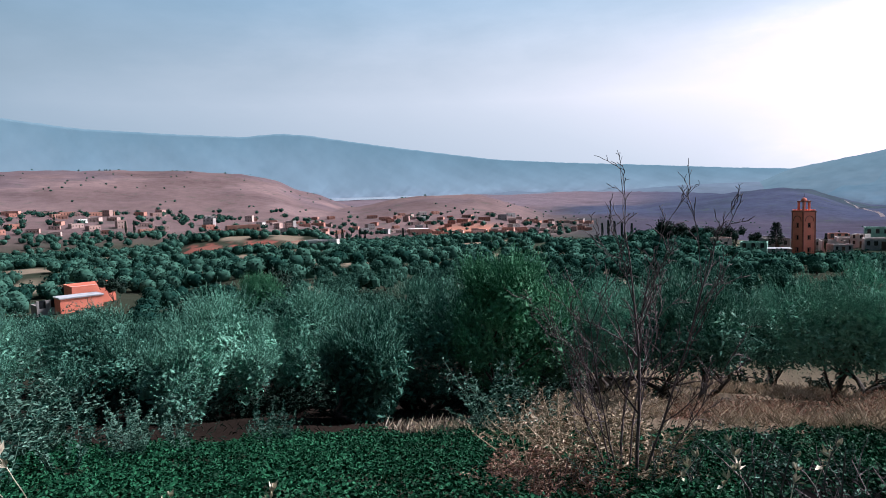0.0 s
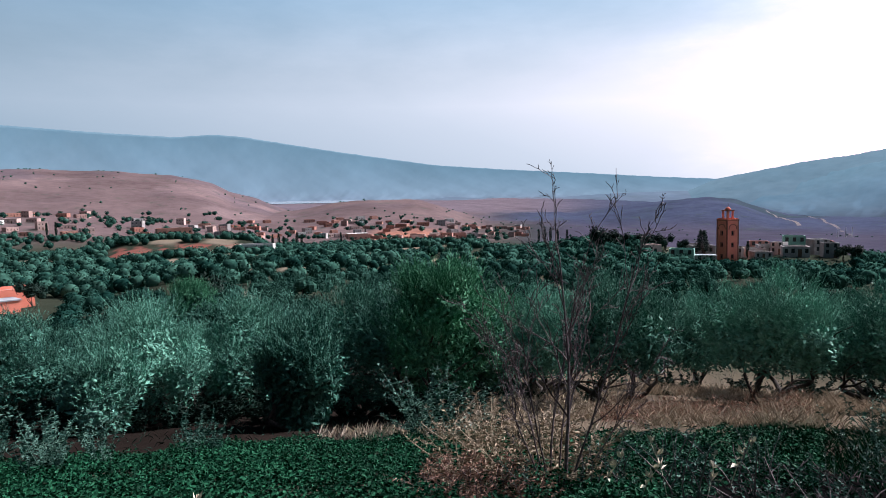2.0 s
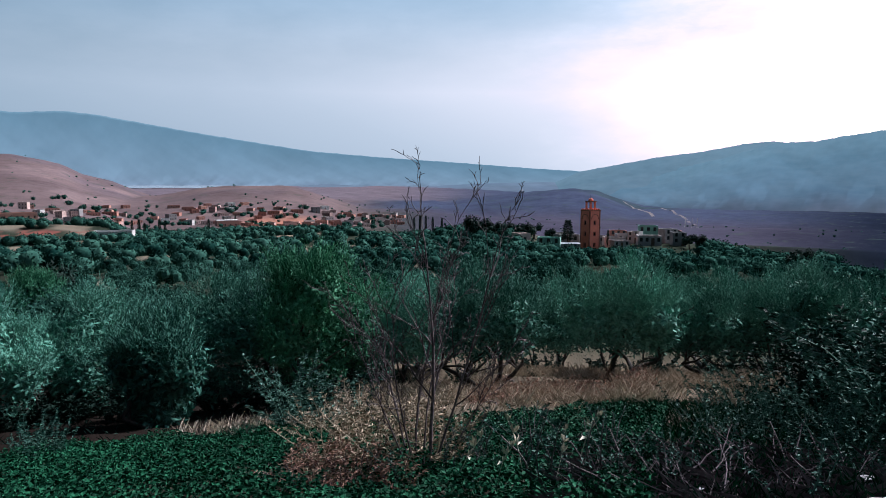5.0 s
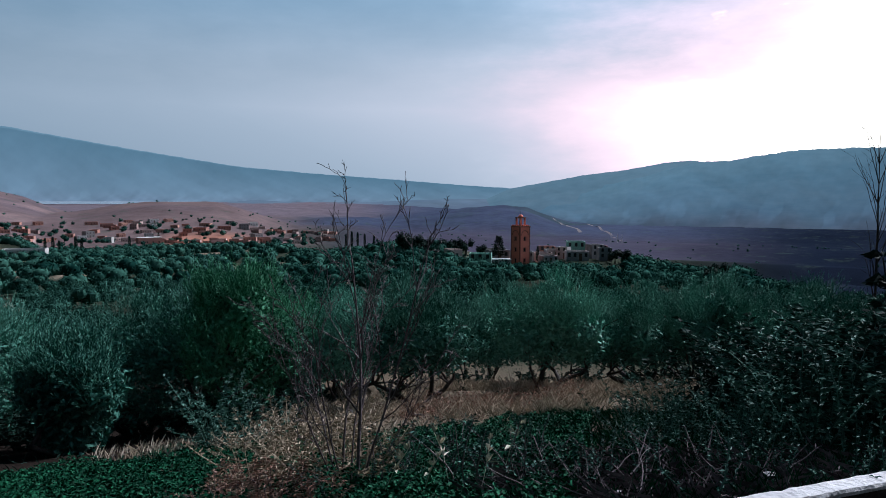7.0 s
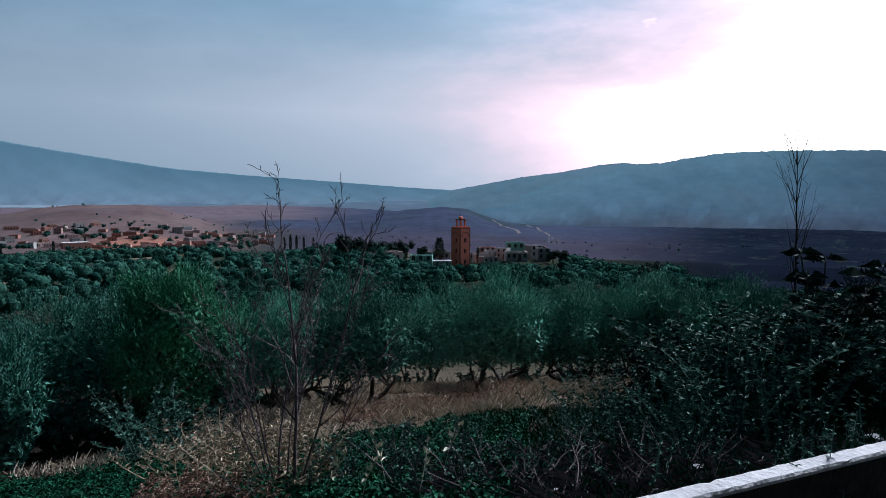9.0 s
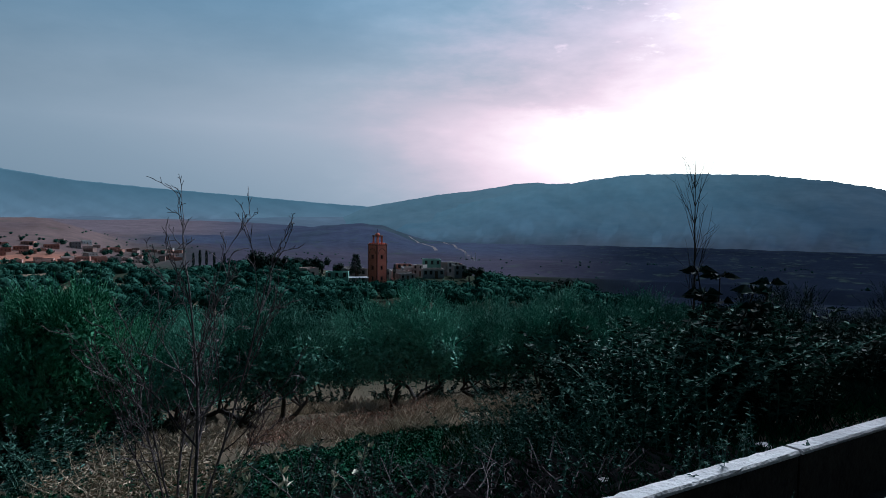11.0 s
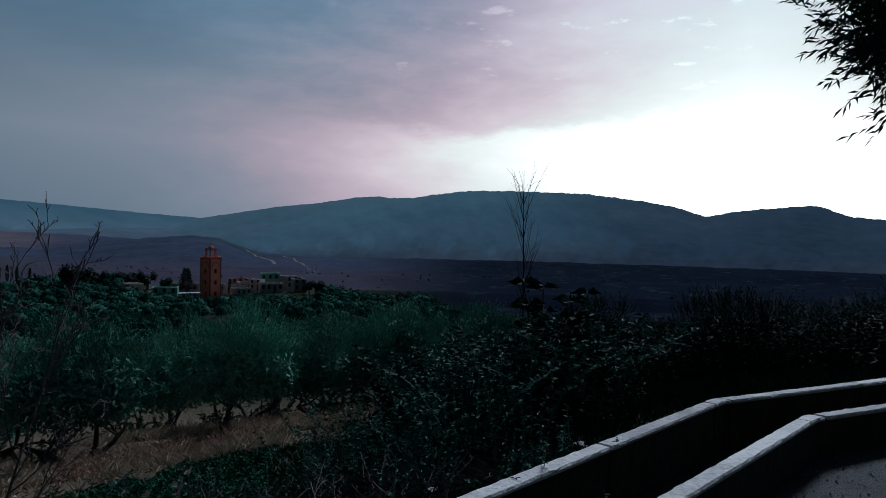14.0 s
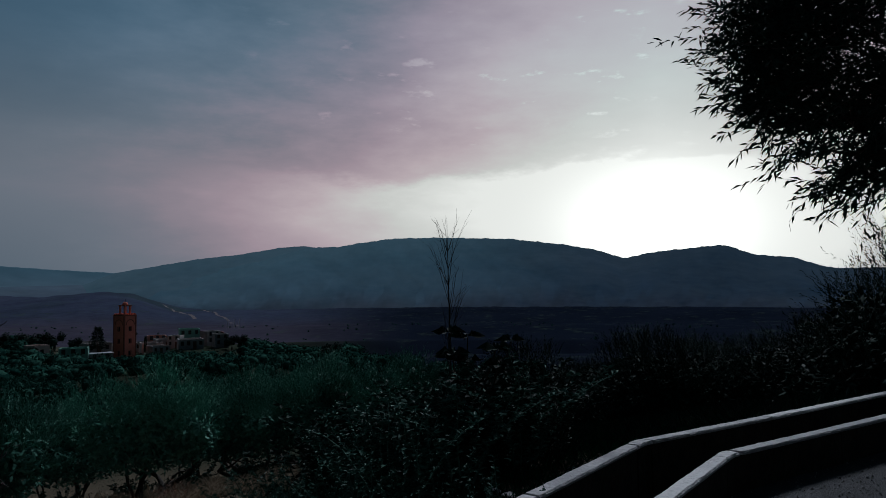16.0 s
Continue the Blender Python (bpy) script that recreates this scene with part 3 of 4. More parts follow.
def sprays(buf, origin, way, length, count, leaf, width, spread=0.8, face=None):
    """Leafy shoots: count leaves along each."""
    n = len(origin)
    t = np.linspace(0.1, 1.0, count)
    base = (origin[:, None] + way[:, None] * (length[:, None] * t)[..., None]).reshape(-1, 3)
    w = np.repeat(way, count, 0) + rng.normal(size=(n * count, 3)) * spread * 0.6
    leaves(buf, base, w, leaf, width, 0.15, None if face is None else np.repeat(face, count, 0), 0.4)


def olive_tree(name, height, width, mat, label, shoots=900, per=15, leaf=0.075, trunk=0.9, blobs=9, droop_low=0.25, stems=3, sag=0.34):
    """An olive: leaning stems from one stool, a crown of several billows made of leafy shoots."""
    root = thing(name, (0, 0, -400), label, "tree", "olive trees of the grove")
    wood, crown = Buf(), Buf()
    centres, sizes = [], []
    for k in range(blobs):
        a = 2.4 * k + rng.uniform(-0.4, 0.4)
        q = math.sqrt((k + 0.4) / blobs)
        centres.append((math.cos(a) * q * width * 0.36, math.sin(a) * q * width * 0.36, height * (0.80 - sag * q * q - rng.uniform(0, 0.16))))
        sizes.append(width * rng.uniform(0.15, 0.29))
    for k in range(stems):
        a = 6.28 * k / stems + rng.uniform(-0.4, 0.4)
        foot = (0.14 * math.cos(a), 0.14 * math.sin(a), -0.12)
        pts, d = limb(wood, foot, (0.55 * math.cos(a), 0.55 * math.sin(a), 1.0), height * 0.42 * trunk * rng.uniform(0.8, 1.2), 0.078 * rng.uniform(0.7, 1.3), 0.04, 0.7, 6, 7)
        for _ in range(3):
            c = np.array(centres[rng.integers(blobs)])
            limb(wood, pts[-1 - rng.integers(2)], c - pts[-1], np.linalg.norm(c - pts[-1]), 0.03, 0.010, 0.5, 5, 5)
    C, S = np.array(centres), np.array(sizes)
    # plumes: fans of upright leafy shoots over the upper side of each billow
    tufts = shoots // 6
    pick = rng.integers(0, blobs, tufts)
    n = unit(rng.normal(size=(tufts, 3)) + np.array([0, 0, 1.5]))
    o = C[pick] + n * S[pick][:, None] * rng.uniform(0.8, 1.05, (tufts, 1))
    o[:, 2] = np.maximum(o[:, 2], height * (droop_low + 0.2 + 0.25 * rng.random(tufts)))
    lead = unit(n * 0.65 + np.array([0, 0, 1.0]) + rng.normal(size=n.shape) * 0.2)
    fan = 9
    so = np.repeat(o, fan, 0) + rng.normal(size=(tufts * fan, 3)) * 0.08
    sw = unit(np.repeat(lead, fan, 0) + rng.normal(size=(tufts * fan, 3)) * 0.25)
    sl = rng.uniform(0.22, 0.55, tufts * fan) * (width / 3.0) * np.repeat(rng.uniform(0.7, 1.4, tufts), fan)
    sprays(crown, so, sw, sl, per, leaf, leaf * 0.23, 0.5, np.repeat(n, fan, 0) + sw * 0.2)
    # the dense inner foliage that keeps the light out
    inner = shoots * 5
    pick = rng.integers(0, blobs, inner)
    out = unit(rng.normal(size=(inner, 3)))
    o = C[pick] + out * S[pick][:, None] * rng.uniform(0.2, 0.8, (inner, 1))
    o[:, 2] = np.maximum(o[:, 2], height * droop_low)
    leaves(crown, o, rng.normal(size=o.shape) + np.array([0, 0, 0.8]), leaf * 2.1, leaf * 0.95, 0.1, out)
    # the skirt below the plumes
    skirt = shoots * 4
    a, q = rng.uniform(0, 6.28, skirt), np.sqrt(rng.random(skirt)) * width * 0.42
    z = height * rng.uniform(droop_low, 0.66, skirt)
    q = q * np.clip(0.45 + 0.55 * z / (height * 0.55), 0, 1)
    o = np.stack([q * np.cos(a), q * np.sin(a), z], 1)
    leaves(crown, o, rng.normal(size=o.shape) + np.array([0, 0, 0.5]), leaf * 1.9, leaf * 0.8, 0.1)
    part("trunk", wood, BARK, root, "dark gnarled trunk", True)
    part("crown", crown, mat, root)
    return root


def plant(root, spots):
    """Puts copies of a tree at (heading, distance, scale, turn)."""
    for az, r, k, turn in spots:
        c = copy_thing(root, pose(*at(az, r), 0, 0, turn))
        c.matrix_basis = pose(*at(az, r), 0, 0, turn) @ Matrix.Diagonal((k, k, k, 1))


def plant_to(root, spots):
    """The same, scaled so that each crown tops out at the given height angle."""
    tall = max((c.data.vertices[i].co.z for c in root.children if c.name.startswith("crown") for i in range(0, len(c.data.vertices), 7)), default=3.0) * 0.965
    for az, r, top, turn in spots:
        g = at(az, r)
        k = (EYE + r * math.tan(radians(top)) - g[2]) / tall
        copy_thing(root, pose(*g, 0, 0, turn)).matrix_basis = pose(*g, 0, 0, turn) @ Matrix.Diagonal((0.4 + 0.6 * k, 0.4 + 0.6 * k, k, 1))


def discard(root):
    for o in (*root.children_recursive, root):
        bpy.data.objects.remove(o)


olive_a = olive_tree("olive_tree", 2.95, 3.0, OLIVE, "bushy silvery green olive tree on the slope", 980, 18, leaf=0.068, droop_low=0.12, blobs=6, sag=0.34)
olive_b = olive_tree("olive_tree", 2.9, 3.0, OLIVE, "olive tree with bare forked stems over dry grass", 980, 18, leaf=0.068, droop_low=0.34, stems=4, blobs=6, sag=0.22)
olive_c = olive_tree("olive_tree", 3.3, 2.6, BRIGHT, "taller fresh green olive tree with upright shoots", 980, 18, leaf=0.068, droop_low=0.15, blobs=6, sag=0.36)
olive_d = olive_tree("olive_tree", 2.0, 2.0, OLIVE, "low olive bush with long upright suckers", 700, 18, droop_low=0.05, blobs=7)
plant_to(olive_a, [(-36.5, 13.0, -7.3, 10), (-28.6, 13.2, -7.6, 80), (-18.8, 13.4, -7.0, 140), (-12.6, 15.2, -7.1, 310), (-2.3, 13.4, -6.4, 250),
                   (-24, 19, -9.2, 30), (-7.5, 20, -8.8, 90), (9.6, 19, -8.6, 190), (14.5, 21, -7.6, 220)])
plant_to(olive_b, [(13.2, 17, -7.6, 0), (20.2, 13.6, -6.2, 120), (31.9, 13.6, -5.7, 330), (39.4, 14.4, -6.5, 60), (46.2, 14.2, -5.6, 145), (52.8, 15.5, -5.6, 100),
                   (26.2, 19, -8.2, 170), (35.8, 20, -7.4, 290), (43, 20, -6.8, 60)])
plant_to(olive_c, [(4.8, 13.0, -4.8, 30), (8.6, 19, -8.0, 100), (-15.8, 28, -6.1, 10)])
plant_to(olive_d, [(-7.2, 11.2, -9.4, 0), (-22.8, 12.0, -10.5, 200)])
for root in (olive_a, olive_b, olive_c, olive_d):
    discard(root)

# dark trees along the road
hedge = olive_tree("roadside_tree", 2.6, 3.6, DARK_SHADED_LEAF, "dense dark tree beside the road", 800, 15, droop_low=0.0, blobs=16, sag=0.75)
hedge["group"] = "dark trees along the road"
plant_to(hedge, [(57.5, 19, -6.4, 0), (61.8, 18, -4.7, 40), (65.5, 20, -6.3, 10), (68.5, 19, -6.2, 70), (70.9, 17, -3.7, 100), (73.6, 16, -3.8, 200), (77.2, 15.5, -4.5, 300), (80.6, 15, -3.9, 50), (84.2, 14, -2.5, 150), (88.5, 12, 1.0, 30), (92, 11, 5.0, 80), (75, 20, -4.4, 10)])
discard(hedge)


rng = np.random.default_rng(23)


# overhanging olive branches above the road
def overhang():
    root = thing("olive_tree", (6.2, -1.9, 0.0), "backlit olive tree leaning over the road", "tree", "")
    wood, crown = Buf(), Buf()
    trunk, d = limb(wood, (0, 0, -0.1), (-0.18, 0.1, 1), 2.1, 0.16, 0.11, 0.25, 7, 8)
    top = trunk[-1]
    eye = np.array([0.33, -0.08, 1.59])
    base = np.array([6.2, -1.9, 0.0])
    o, w, ln = [], [], []
    # branches fan out over the road; each ends in a drooping, leafy tip
    for az, el, r, fat in ((81.3, 18.6, 4.4, 0.22), (81.8, 14.6, 4.2, 0.20), (83.8, 20.5, 4.5, 0.32), (84.3, 16.5, 4.2, 0.32), (84.8, 12.0, 4.0, 0.22), (87.3, 7.6, 4.1, 0.13), (87.8, 18.0, 4.6, 0.42), (88.3, 12.5, 4.4, 0.26), (90.8, 9.2, 4.3, 0.2), (84.8, 24.5, 4.8, 0.38), (90.3, 24.0, 4.8, 0.5), (92.8, 16.0, 4.9, 0.5), (94.3, 8.5, 4.8, 0.4), (86.8, 29.0, 5.0, 0.5), (97.8, 14, 5.2, 0.6), (97.8, 24, 5.4, 0.7), (91.8, 31, 5.4, 0.6)):
        a, e = radians(az), radians(el)
        c = eye + r * np.array([math.sin(a) * math.cos(e), math.cos(a) * math.cos(e), math.sin(e)]) - base
        pts, _ = limb(wood, top, c - top, np.linalg.norm(c - top), 0.03, 0.006, 0.10, 7, 5)
        k = int(560 * fat)
        q = rng.normal(size=(k, 3)) * fat * np.array([0.62, 0.62, 0.5]) * 0.8
        o.append(c + q)
        w.append(unit(q * 0.9 + (c - top) * 0.10 + np.array([-0.1, 0.28, -0.12]) + rng.normal(size=(k, 3)) * 0.25))
        ln.append(rng.uniform(0.14, 0.30, k))
    o, w, ln = np.concatenate(o), np.concatenate(w), np.concatenate(ln)
    sprays(crown, o, w, ln, 12, 0.062, 0.0145, 0.9)
    for a, b, c in zip(o[::3], w[::3], ln[::3]):
        tube(wood, [a - b * 0.12, a, a + b * c], [0.003, 0.0025, 0.001], 3)
    part("trunk", wood, BARK, root, "dark trunk with thin limbs", True)
    # backlit darkness is in the leaf colour, a shaded copy of OLIVE
    part("crown", crown, DARK_SHADED_LEAF, root, "narrow drooping leaves")


overhang()


def cores(buf, centre, radius):
    """Lumpy leaf masses, one for each centre, that fill the crowns of distant trees."""
    seg, rings = 8, (-0.75, -0.1, 0.5, 0.88)
    k = np.arange(seg) * 2 * np.pi / seg
    shell = np.concatenate([[(0, 0, -0.95)], *[np.stack([np.cos(k) * math.sqrt(1 - q * q), np.sin(k) * math.sqrt(1 - q * q), 0 * k + q], 1) for q in rings], [(0, 0, 1.0)]])
    n, m = len(centre), len(shell)
    v = centre[:, None] + shell[None] * (np.asarray(radius)[:, None] * rng.uniform(0.72, 1.18, (n, m)))[..., None] * np.array([1, 1, 0.85])
    a = np.arange(seg)
    b = (a + 1) % seg
    first = np.arange(n)[:, None, None] * m
    for r in range(len(rings) - 1):
        q = np.stack([1 + r * seg + a, 1 + r * seg + b, 1 + (r + 1) * seg + b, 1 + (r + 1) * seg + a], 1)
        buf.add(v if r == 0 else np.zeros((0, 3)), (first + q[None]).reshape(-1, 4) - (0 if r == 0 else n * m))
    top = 1 + (len(rings) - 1) * seg
    for q in (np.stack([0 * a, 1 + b, 1 + a], 1), np.stack([0 * a + m - 1, top + a, top + b], 1)):
        buf.add(np.zeros((0, 3)), (first + q[None]).reshape(-1, 3) - n * m)


# middle distance: groves thinning towards the town
def clump(leaf_count, leaf, height, width, seed_mat, name, label, category, group, trunk=True):
    root = thing(name, (0, 0, -400), label, category, group)
    crown = Buf()
    k = rng.integers(5, 8)
    C = np.stack([rng.normal(size=k) * width * 0.2, rng.normal(size=k) * width * 0.2, height * rng.uniform(0.42, 0.75, k)], 1)
    pick = rng.integers(0, k, leaf_count)
    n = unit(rng.normal(size=(leaf_count, 3)) + np.array([0, 0, 0.3]))
    o = C[pick] + n * width * 0.27 * rng.uniform(0.5, 1, (leaf_count, 1))
    o[:, 2] = np.maximum(o[:, 2], 0.25)
    cores(crown, C - np.array([0, 0, 0.08]) * width, np.full(k, width * 0.21))
    leaves(crown, o, rng.normal(size=n.shape) + np.array([0, 0, 0.5]), leaf, leaf * 0.5, 0.1, n)
    if trunk:
        wood = Buf()
        for a in (0.3, 2.5, 4.4):
            limb(wood, (0, 0, -0.2), (math.cos(a) * 0.4, math.sin(a) * 0.4, 1), height * 0.6, 0.11, 0.03, 0.3, 4, 5)
        part("trunk", wood, BARK, root, "", True)
    part("crown", crown, seed_mat, root)
    return root


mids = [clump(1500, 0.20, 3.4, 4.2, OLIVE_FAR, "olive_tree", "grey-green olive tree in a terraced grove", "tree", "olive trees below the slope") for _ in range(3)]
spots = []
tries = 0
while len(spots) < 290 and tries < 4000:
    tries += 1
    az, r = rng.uniform(-40, 62), 24 + 95 * rng.random() ** 0.8
    x, y, _ = at(az, r)
    if all((x - a) ** 2 + (y - b) ** 2 > 7.5 for a, b in spots) and not (-34 < az < -14 and r > 52):
        spots.append((x, y))
        root = mids[len(spots) % 3]
        plant(root, [(az, r, rng.uniform(0.6, 0.9), rng.uniform(0, 360))])
for root in mids:
    discard(root)


def far_wood(name, count, az0, az1, r0, r1, keep, mat, size, label, leafs=85, fine=0.12):
    """Crowns of many leafy clumps, too far and too many to count."""
    buf = Buf()
    a = rng.uniform(az0, az1, count)
    r = np.sqrt(rng.uniform(r0 ** 2, r1 ** 2, count))
    x, y = r * np.sin(np.radians(a)), r * np.cos(np.radians(a))
    ok = keep(x, y, a, r)
    x, y, r = x[ok], y[ok], r[ok]
    z = land(x, y)
    n = len(x)
    w = size * rng.uniform(0.6, 1.25, n)
    pick = np.repeat(np.arange(n), leafs)
    d = unit(rng.normal(size=(n * leafs, 3)))
    d[:, 2] = np.abs(d[:, 2]) * 0.9 - 0.1
    lump = 1 + 0.25 * np.sin(d[:, 0] * 5 + pick) * np.cos(d[:, 1] * 6 + 2 * pick)
    o = np.stack([x, y, z], 1)[pick] + d * (w[pick] * 0.5 * lump * rng.uniform(0.7, 1.0, n * leafs))[:, None] + np.array([0, 0, 1.0]) * (w[pick] * 0.32)[:, None]
    cores(buf, np.stack([x, y, z + w * 0.3], 1), w * 0.40)
    leaves(buf, o, rng.normal(size=d.shape), w[pick] * fine, w[pick] * fine * 0.7, 0.1, d, 0.3)
    tagged(new(name, buf.mesh(name, mat, True)), label, "trees", kind="stuff")


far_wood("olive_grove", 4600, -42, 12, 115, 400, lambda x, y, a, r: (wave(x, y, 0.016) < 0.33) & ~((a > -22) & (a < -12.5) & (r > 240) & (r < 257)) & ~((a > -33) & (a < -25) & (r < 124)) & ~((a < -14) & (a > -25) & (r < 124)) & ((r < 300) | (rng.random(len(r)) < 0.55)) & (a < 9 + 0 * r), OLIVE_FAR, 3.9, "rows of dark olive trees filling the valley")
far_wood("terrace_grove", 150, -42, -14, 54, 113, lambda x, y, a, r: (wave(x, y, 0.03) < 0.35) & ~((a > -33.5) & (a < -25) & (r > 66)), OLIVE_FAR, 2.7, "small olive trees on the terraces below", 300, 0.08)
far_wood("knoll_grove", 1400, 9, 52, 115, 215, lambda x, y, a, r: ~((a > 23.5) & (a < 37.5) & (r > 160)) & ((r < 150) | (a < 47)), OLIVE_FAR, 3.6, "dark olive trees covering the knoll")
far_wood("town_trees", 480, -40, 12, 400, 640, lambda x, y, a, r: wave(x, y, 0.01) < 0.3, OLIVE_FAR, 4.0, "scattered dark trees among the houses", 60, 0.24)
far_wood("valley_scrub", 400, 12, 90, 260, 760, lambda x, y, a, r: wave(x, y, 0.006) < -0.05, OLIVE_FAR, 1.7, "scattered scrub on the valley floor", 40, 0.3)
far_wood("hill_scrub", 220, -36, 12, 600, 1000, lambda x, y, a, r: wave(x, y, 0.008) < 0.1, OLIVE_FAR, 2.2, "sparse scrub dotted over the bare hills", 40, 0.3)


def cypress(height):
    root = thing("cypress", (0, 0, -400), "slender dark cypress standing among the groves", "tree", "cypresses in the valley")
    wood, crown = Buf(), Buf()
    limb(wood, (0, 0, -0.3), (0, 0, 1), height * 0.8, 0.14, 0.03, 0.02, 5, 6)
    n = 700
    t = rng.random(n)
    a = rng.uniform(0, 6.28, n)
    r = height * 0.085 * np.sqrt(np.clip(4 * t * (1.05 - t), 0.02, 1)) * (1 - 0.45 * t) * rng.uniform(0.6, 1.1, n)
    o = np.stack([r * np.cos(a), r * np.sin(a), height * (0.05 + 0.92 * t)], 1)
    leaves(crown, o, np.stack([np.cos(a) * 0.4, np.sin(a) * 0.4, 1 + 0 * a], 1), height * 0.07, height * 0.03)
    part("trunk", wood, BARK, root, "", True)
    part("crown", crown, DARK_SHADED_LEAF, root)
    return root


cy = cypress(7.5)
plant(cy, [(13.5, 340, 0.9, 0), (14.0, 338, 1.05, 20), (14.5, 342, 1.0, 50), (15.1, 338, 0.95, 70), (15.9, 345, 1.05, 99), (-9.3, 330, 1.0, 10), (-8.8, 333, 1.1, 30), (-8.4, 329, 0.9, 40), (-7.3, 300, 1.0, 60), (-6.9, 302, 0.9, 0), (-3.6, 310, 0.9, 10),
          (-30.6, 430, 1.1, 0), (-25.2, 400, 1.0, 0), (-25.8, 402, 0.9, 0), (-1.5, 470, 1.0, 0), (30.1, 196, 0.62, 0), (23.9, 186, 0.5, 0), (66.8, 395, 1.0, 0), (67.3, 398, 0.9, 30)])
discard(cy)


def round_tree(height, width, label):
    root = clump(900, 0.5, height, width, DARK_SHADED_LEAF, "broadleaf_tree", label, "tree", "dark trees on the knoll")
    return root


rt = round_tree(6.0, 5.0, "dark rounded tree on the crest of the knoll")
plant(rt, [(18.6, 178, 1.15, 0), (19.5, 180, 1.0, 50), (20.3, 184, 0.8, 90), (21.9, 186, 0.75, 10), (22.9, 184, 0.85, 70), (23.7, 182, 0.9, 120), (36.6, 186, 0.75, 40), (37.5, 190, 0.8, 10), (44.5, 150, 0.8, 70), (25.3, 190, 0.7, 40), (-27.0, 112, 0.7, 0), (-14.5, 60, 0.8, 40)])
discard(rt)


def pine(height):
    root = thing("pine_tree", (0, 0, -400), "dark layered pine beside the minaret", "tree", "")
    wood, crown = Buf(), Buf()
    limb(wood, (0, 0, -0.3), (0, 0, 1), height * 0.97, 0.2, 0.03, 0.03, 6, 6)
    for k in range(11):
        z = height * (0.25 + 0.068 * k)
        reach = height * 0.25 * (1 - (k / 11.5)) + 0.25
        for a in np.arange(0, 6.28, 1.05) + rng.uniform(0, 1):
            w = np.array([math.cos(a), math.sin(a), 0.12])
            limb(wood, (0, 0, z), w, reach, 0.04, 0.01, 0.1, 3, 4)
            n = 26
            o = np.array([0, 0, z]) + w * (reach * rng.uniform(0.25, 1, n))[:, None] + rng.normal(size=(n, 3)) * 0.16
            leaves(crown, o, w + rng.normal(size=(n, 3)) * 0.5, 0.45, 0.2)
    part("trunk", wood, BARK, root, "", True)
    part("crown", crown, DARK_SHADED_LEAF, root)
    return root


pn = pine(7.6)
plant(pn, [(26.75, 192, 1.0, 0)])
discard(pn)


# ---------------------------------------------------------------- buildings
def wall_with_openings(buf, x0, x1, z0, z1, y, depth, holes):
    """An upright slab along x at y, its openings cut right through; holes: (x0, z0, x1, z1)."""
    xs = sorted({x0, x1, *[h[0] for h in holes], *[h[2] for h in holes]})
    zs = sorted({z0, z1, *[h[1] for h in holes], *[h[3] for h in holes]})
    for a, b in zip(xs, xs[1:]):
        for c, d in zip(zs, zs[1:]):
            if not any(h[0] <= a and b <= h[2] and h[1] <= c and d <= h[3] for h in holes):
                box(buf, a, y, c, b, y + depth, d)


def house(w, d, h, mat, label, windows=3, floors=1, roof=None, door=True, group="houses of the town", trim=None):
    """A flat-roofed house with a parapet; its front faces -y."""
    root = thing("house", (0, 0, -400), label, "house", group)
    walls = Buf()
    step = h / floors
    holes = []
    for f in range(floors):
        for k in range(windows):
            cx = -w / 2 + w * (k + 0.5) / windows
            if door and f == 0 and k == windows // 2:
                continue
            holes.append((cx - 0.42, f * step + 1.0, cx + 0.42, f * step + 2.15))
    entry = [(-w / 2 + w * (windows // 2 + 0.5) / windows - 0.48, -1.2, -w / 2 + w * (windows // 2 + 0.5) / windows + 0.48, 2.05)] if door else []
    wall_with_openings(walls, -w / 2, w / 2, -1.2, h + 0.45, -d / 2, 0.25, holes + entry)
    box(walls, -w / 2, d / 2 - 0.25, -1.2, w / 2, d / 2, h + 0.45)
    for sx in (-1, 1):
        box(walls, *sorted((sx * w / 2, sx * (w / 2 - 0.25)))[:1], -d / 2 + 0.25, -1.2, sorted((sx * w / 2, sx * (w / 2 - 0.25)))[1], d / 2 - 0.25, h + 0.45)
    part("wall", walls, mat, root)
    slab = Buf()
    box(slab, -w / 2 + 0.25, -d / 2 + 0.25, h - 0.2, w / 2 - 0.25, d / 2 - 0.25, h)
    part("roof", slab, roof or ROOF, root)
    if trim:
        cap = Buf()
        box(cap, -w / 2 - 0.12, -d / 2 - 0.12, h + 0.45, w / 2 + 0.12, d / 2 + 0.12, h + 0.62)
        part("coping", cap, trim, root)
    for a, b, c, e in holes:
        g = Buf()
        box(g, a, -d / 2 + 0.14, b, c, -d / 2 + 0.18, e)
        part("window", g, PANE, root)
    for a, b, c, e in entry:
        g = Buf()
        box(g, a, -d / 2 + 0.1, -1.2, c, -d / 2 + 0.17, e)
        part("door", g, DOOR, root)
    return root


def settle(root, spots):
    for az, r, turn, k in spots:
        place = pose(*at(az, r, 0.1), 0, 0, -az + turn)
        copy_thing(root, place).matrix_basis = place @ Matrix.Diagonal((k, k, k, 1))
    discard(root)


# the town: many small houses in earth colours
kinds = [house(9, 7, 3.2, TERRACOTTA, "small terracotta house in the town"), house(11, 7, 3.2, PINKWALL, "low pink plastered house in the town", 4), house(8, 8, 6.2, PINKWALL, "two storey pink house in the town", 3, 2),
         house(10, 7, 3.3, WHITEWALL, "whitewashed house in the town", 3), house(9, 8, 6.0, GREYWALL, "unfinished grey block house in the town", 3, 2), house(14, 7, 3.0, TERRACOTTA, "long terracotta farm building in the town", 5)]
lots = [[] for _ in kinds]
count = 0
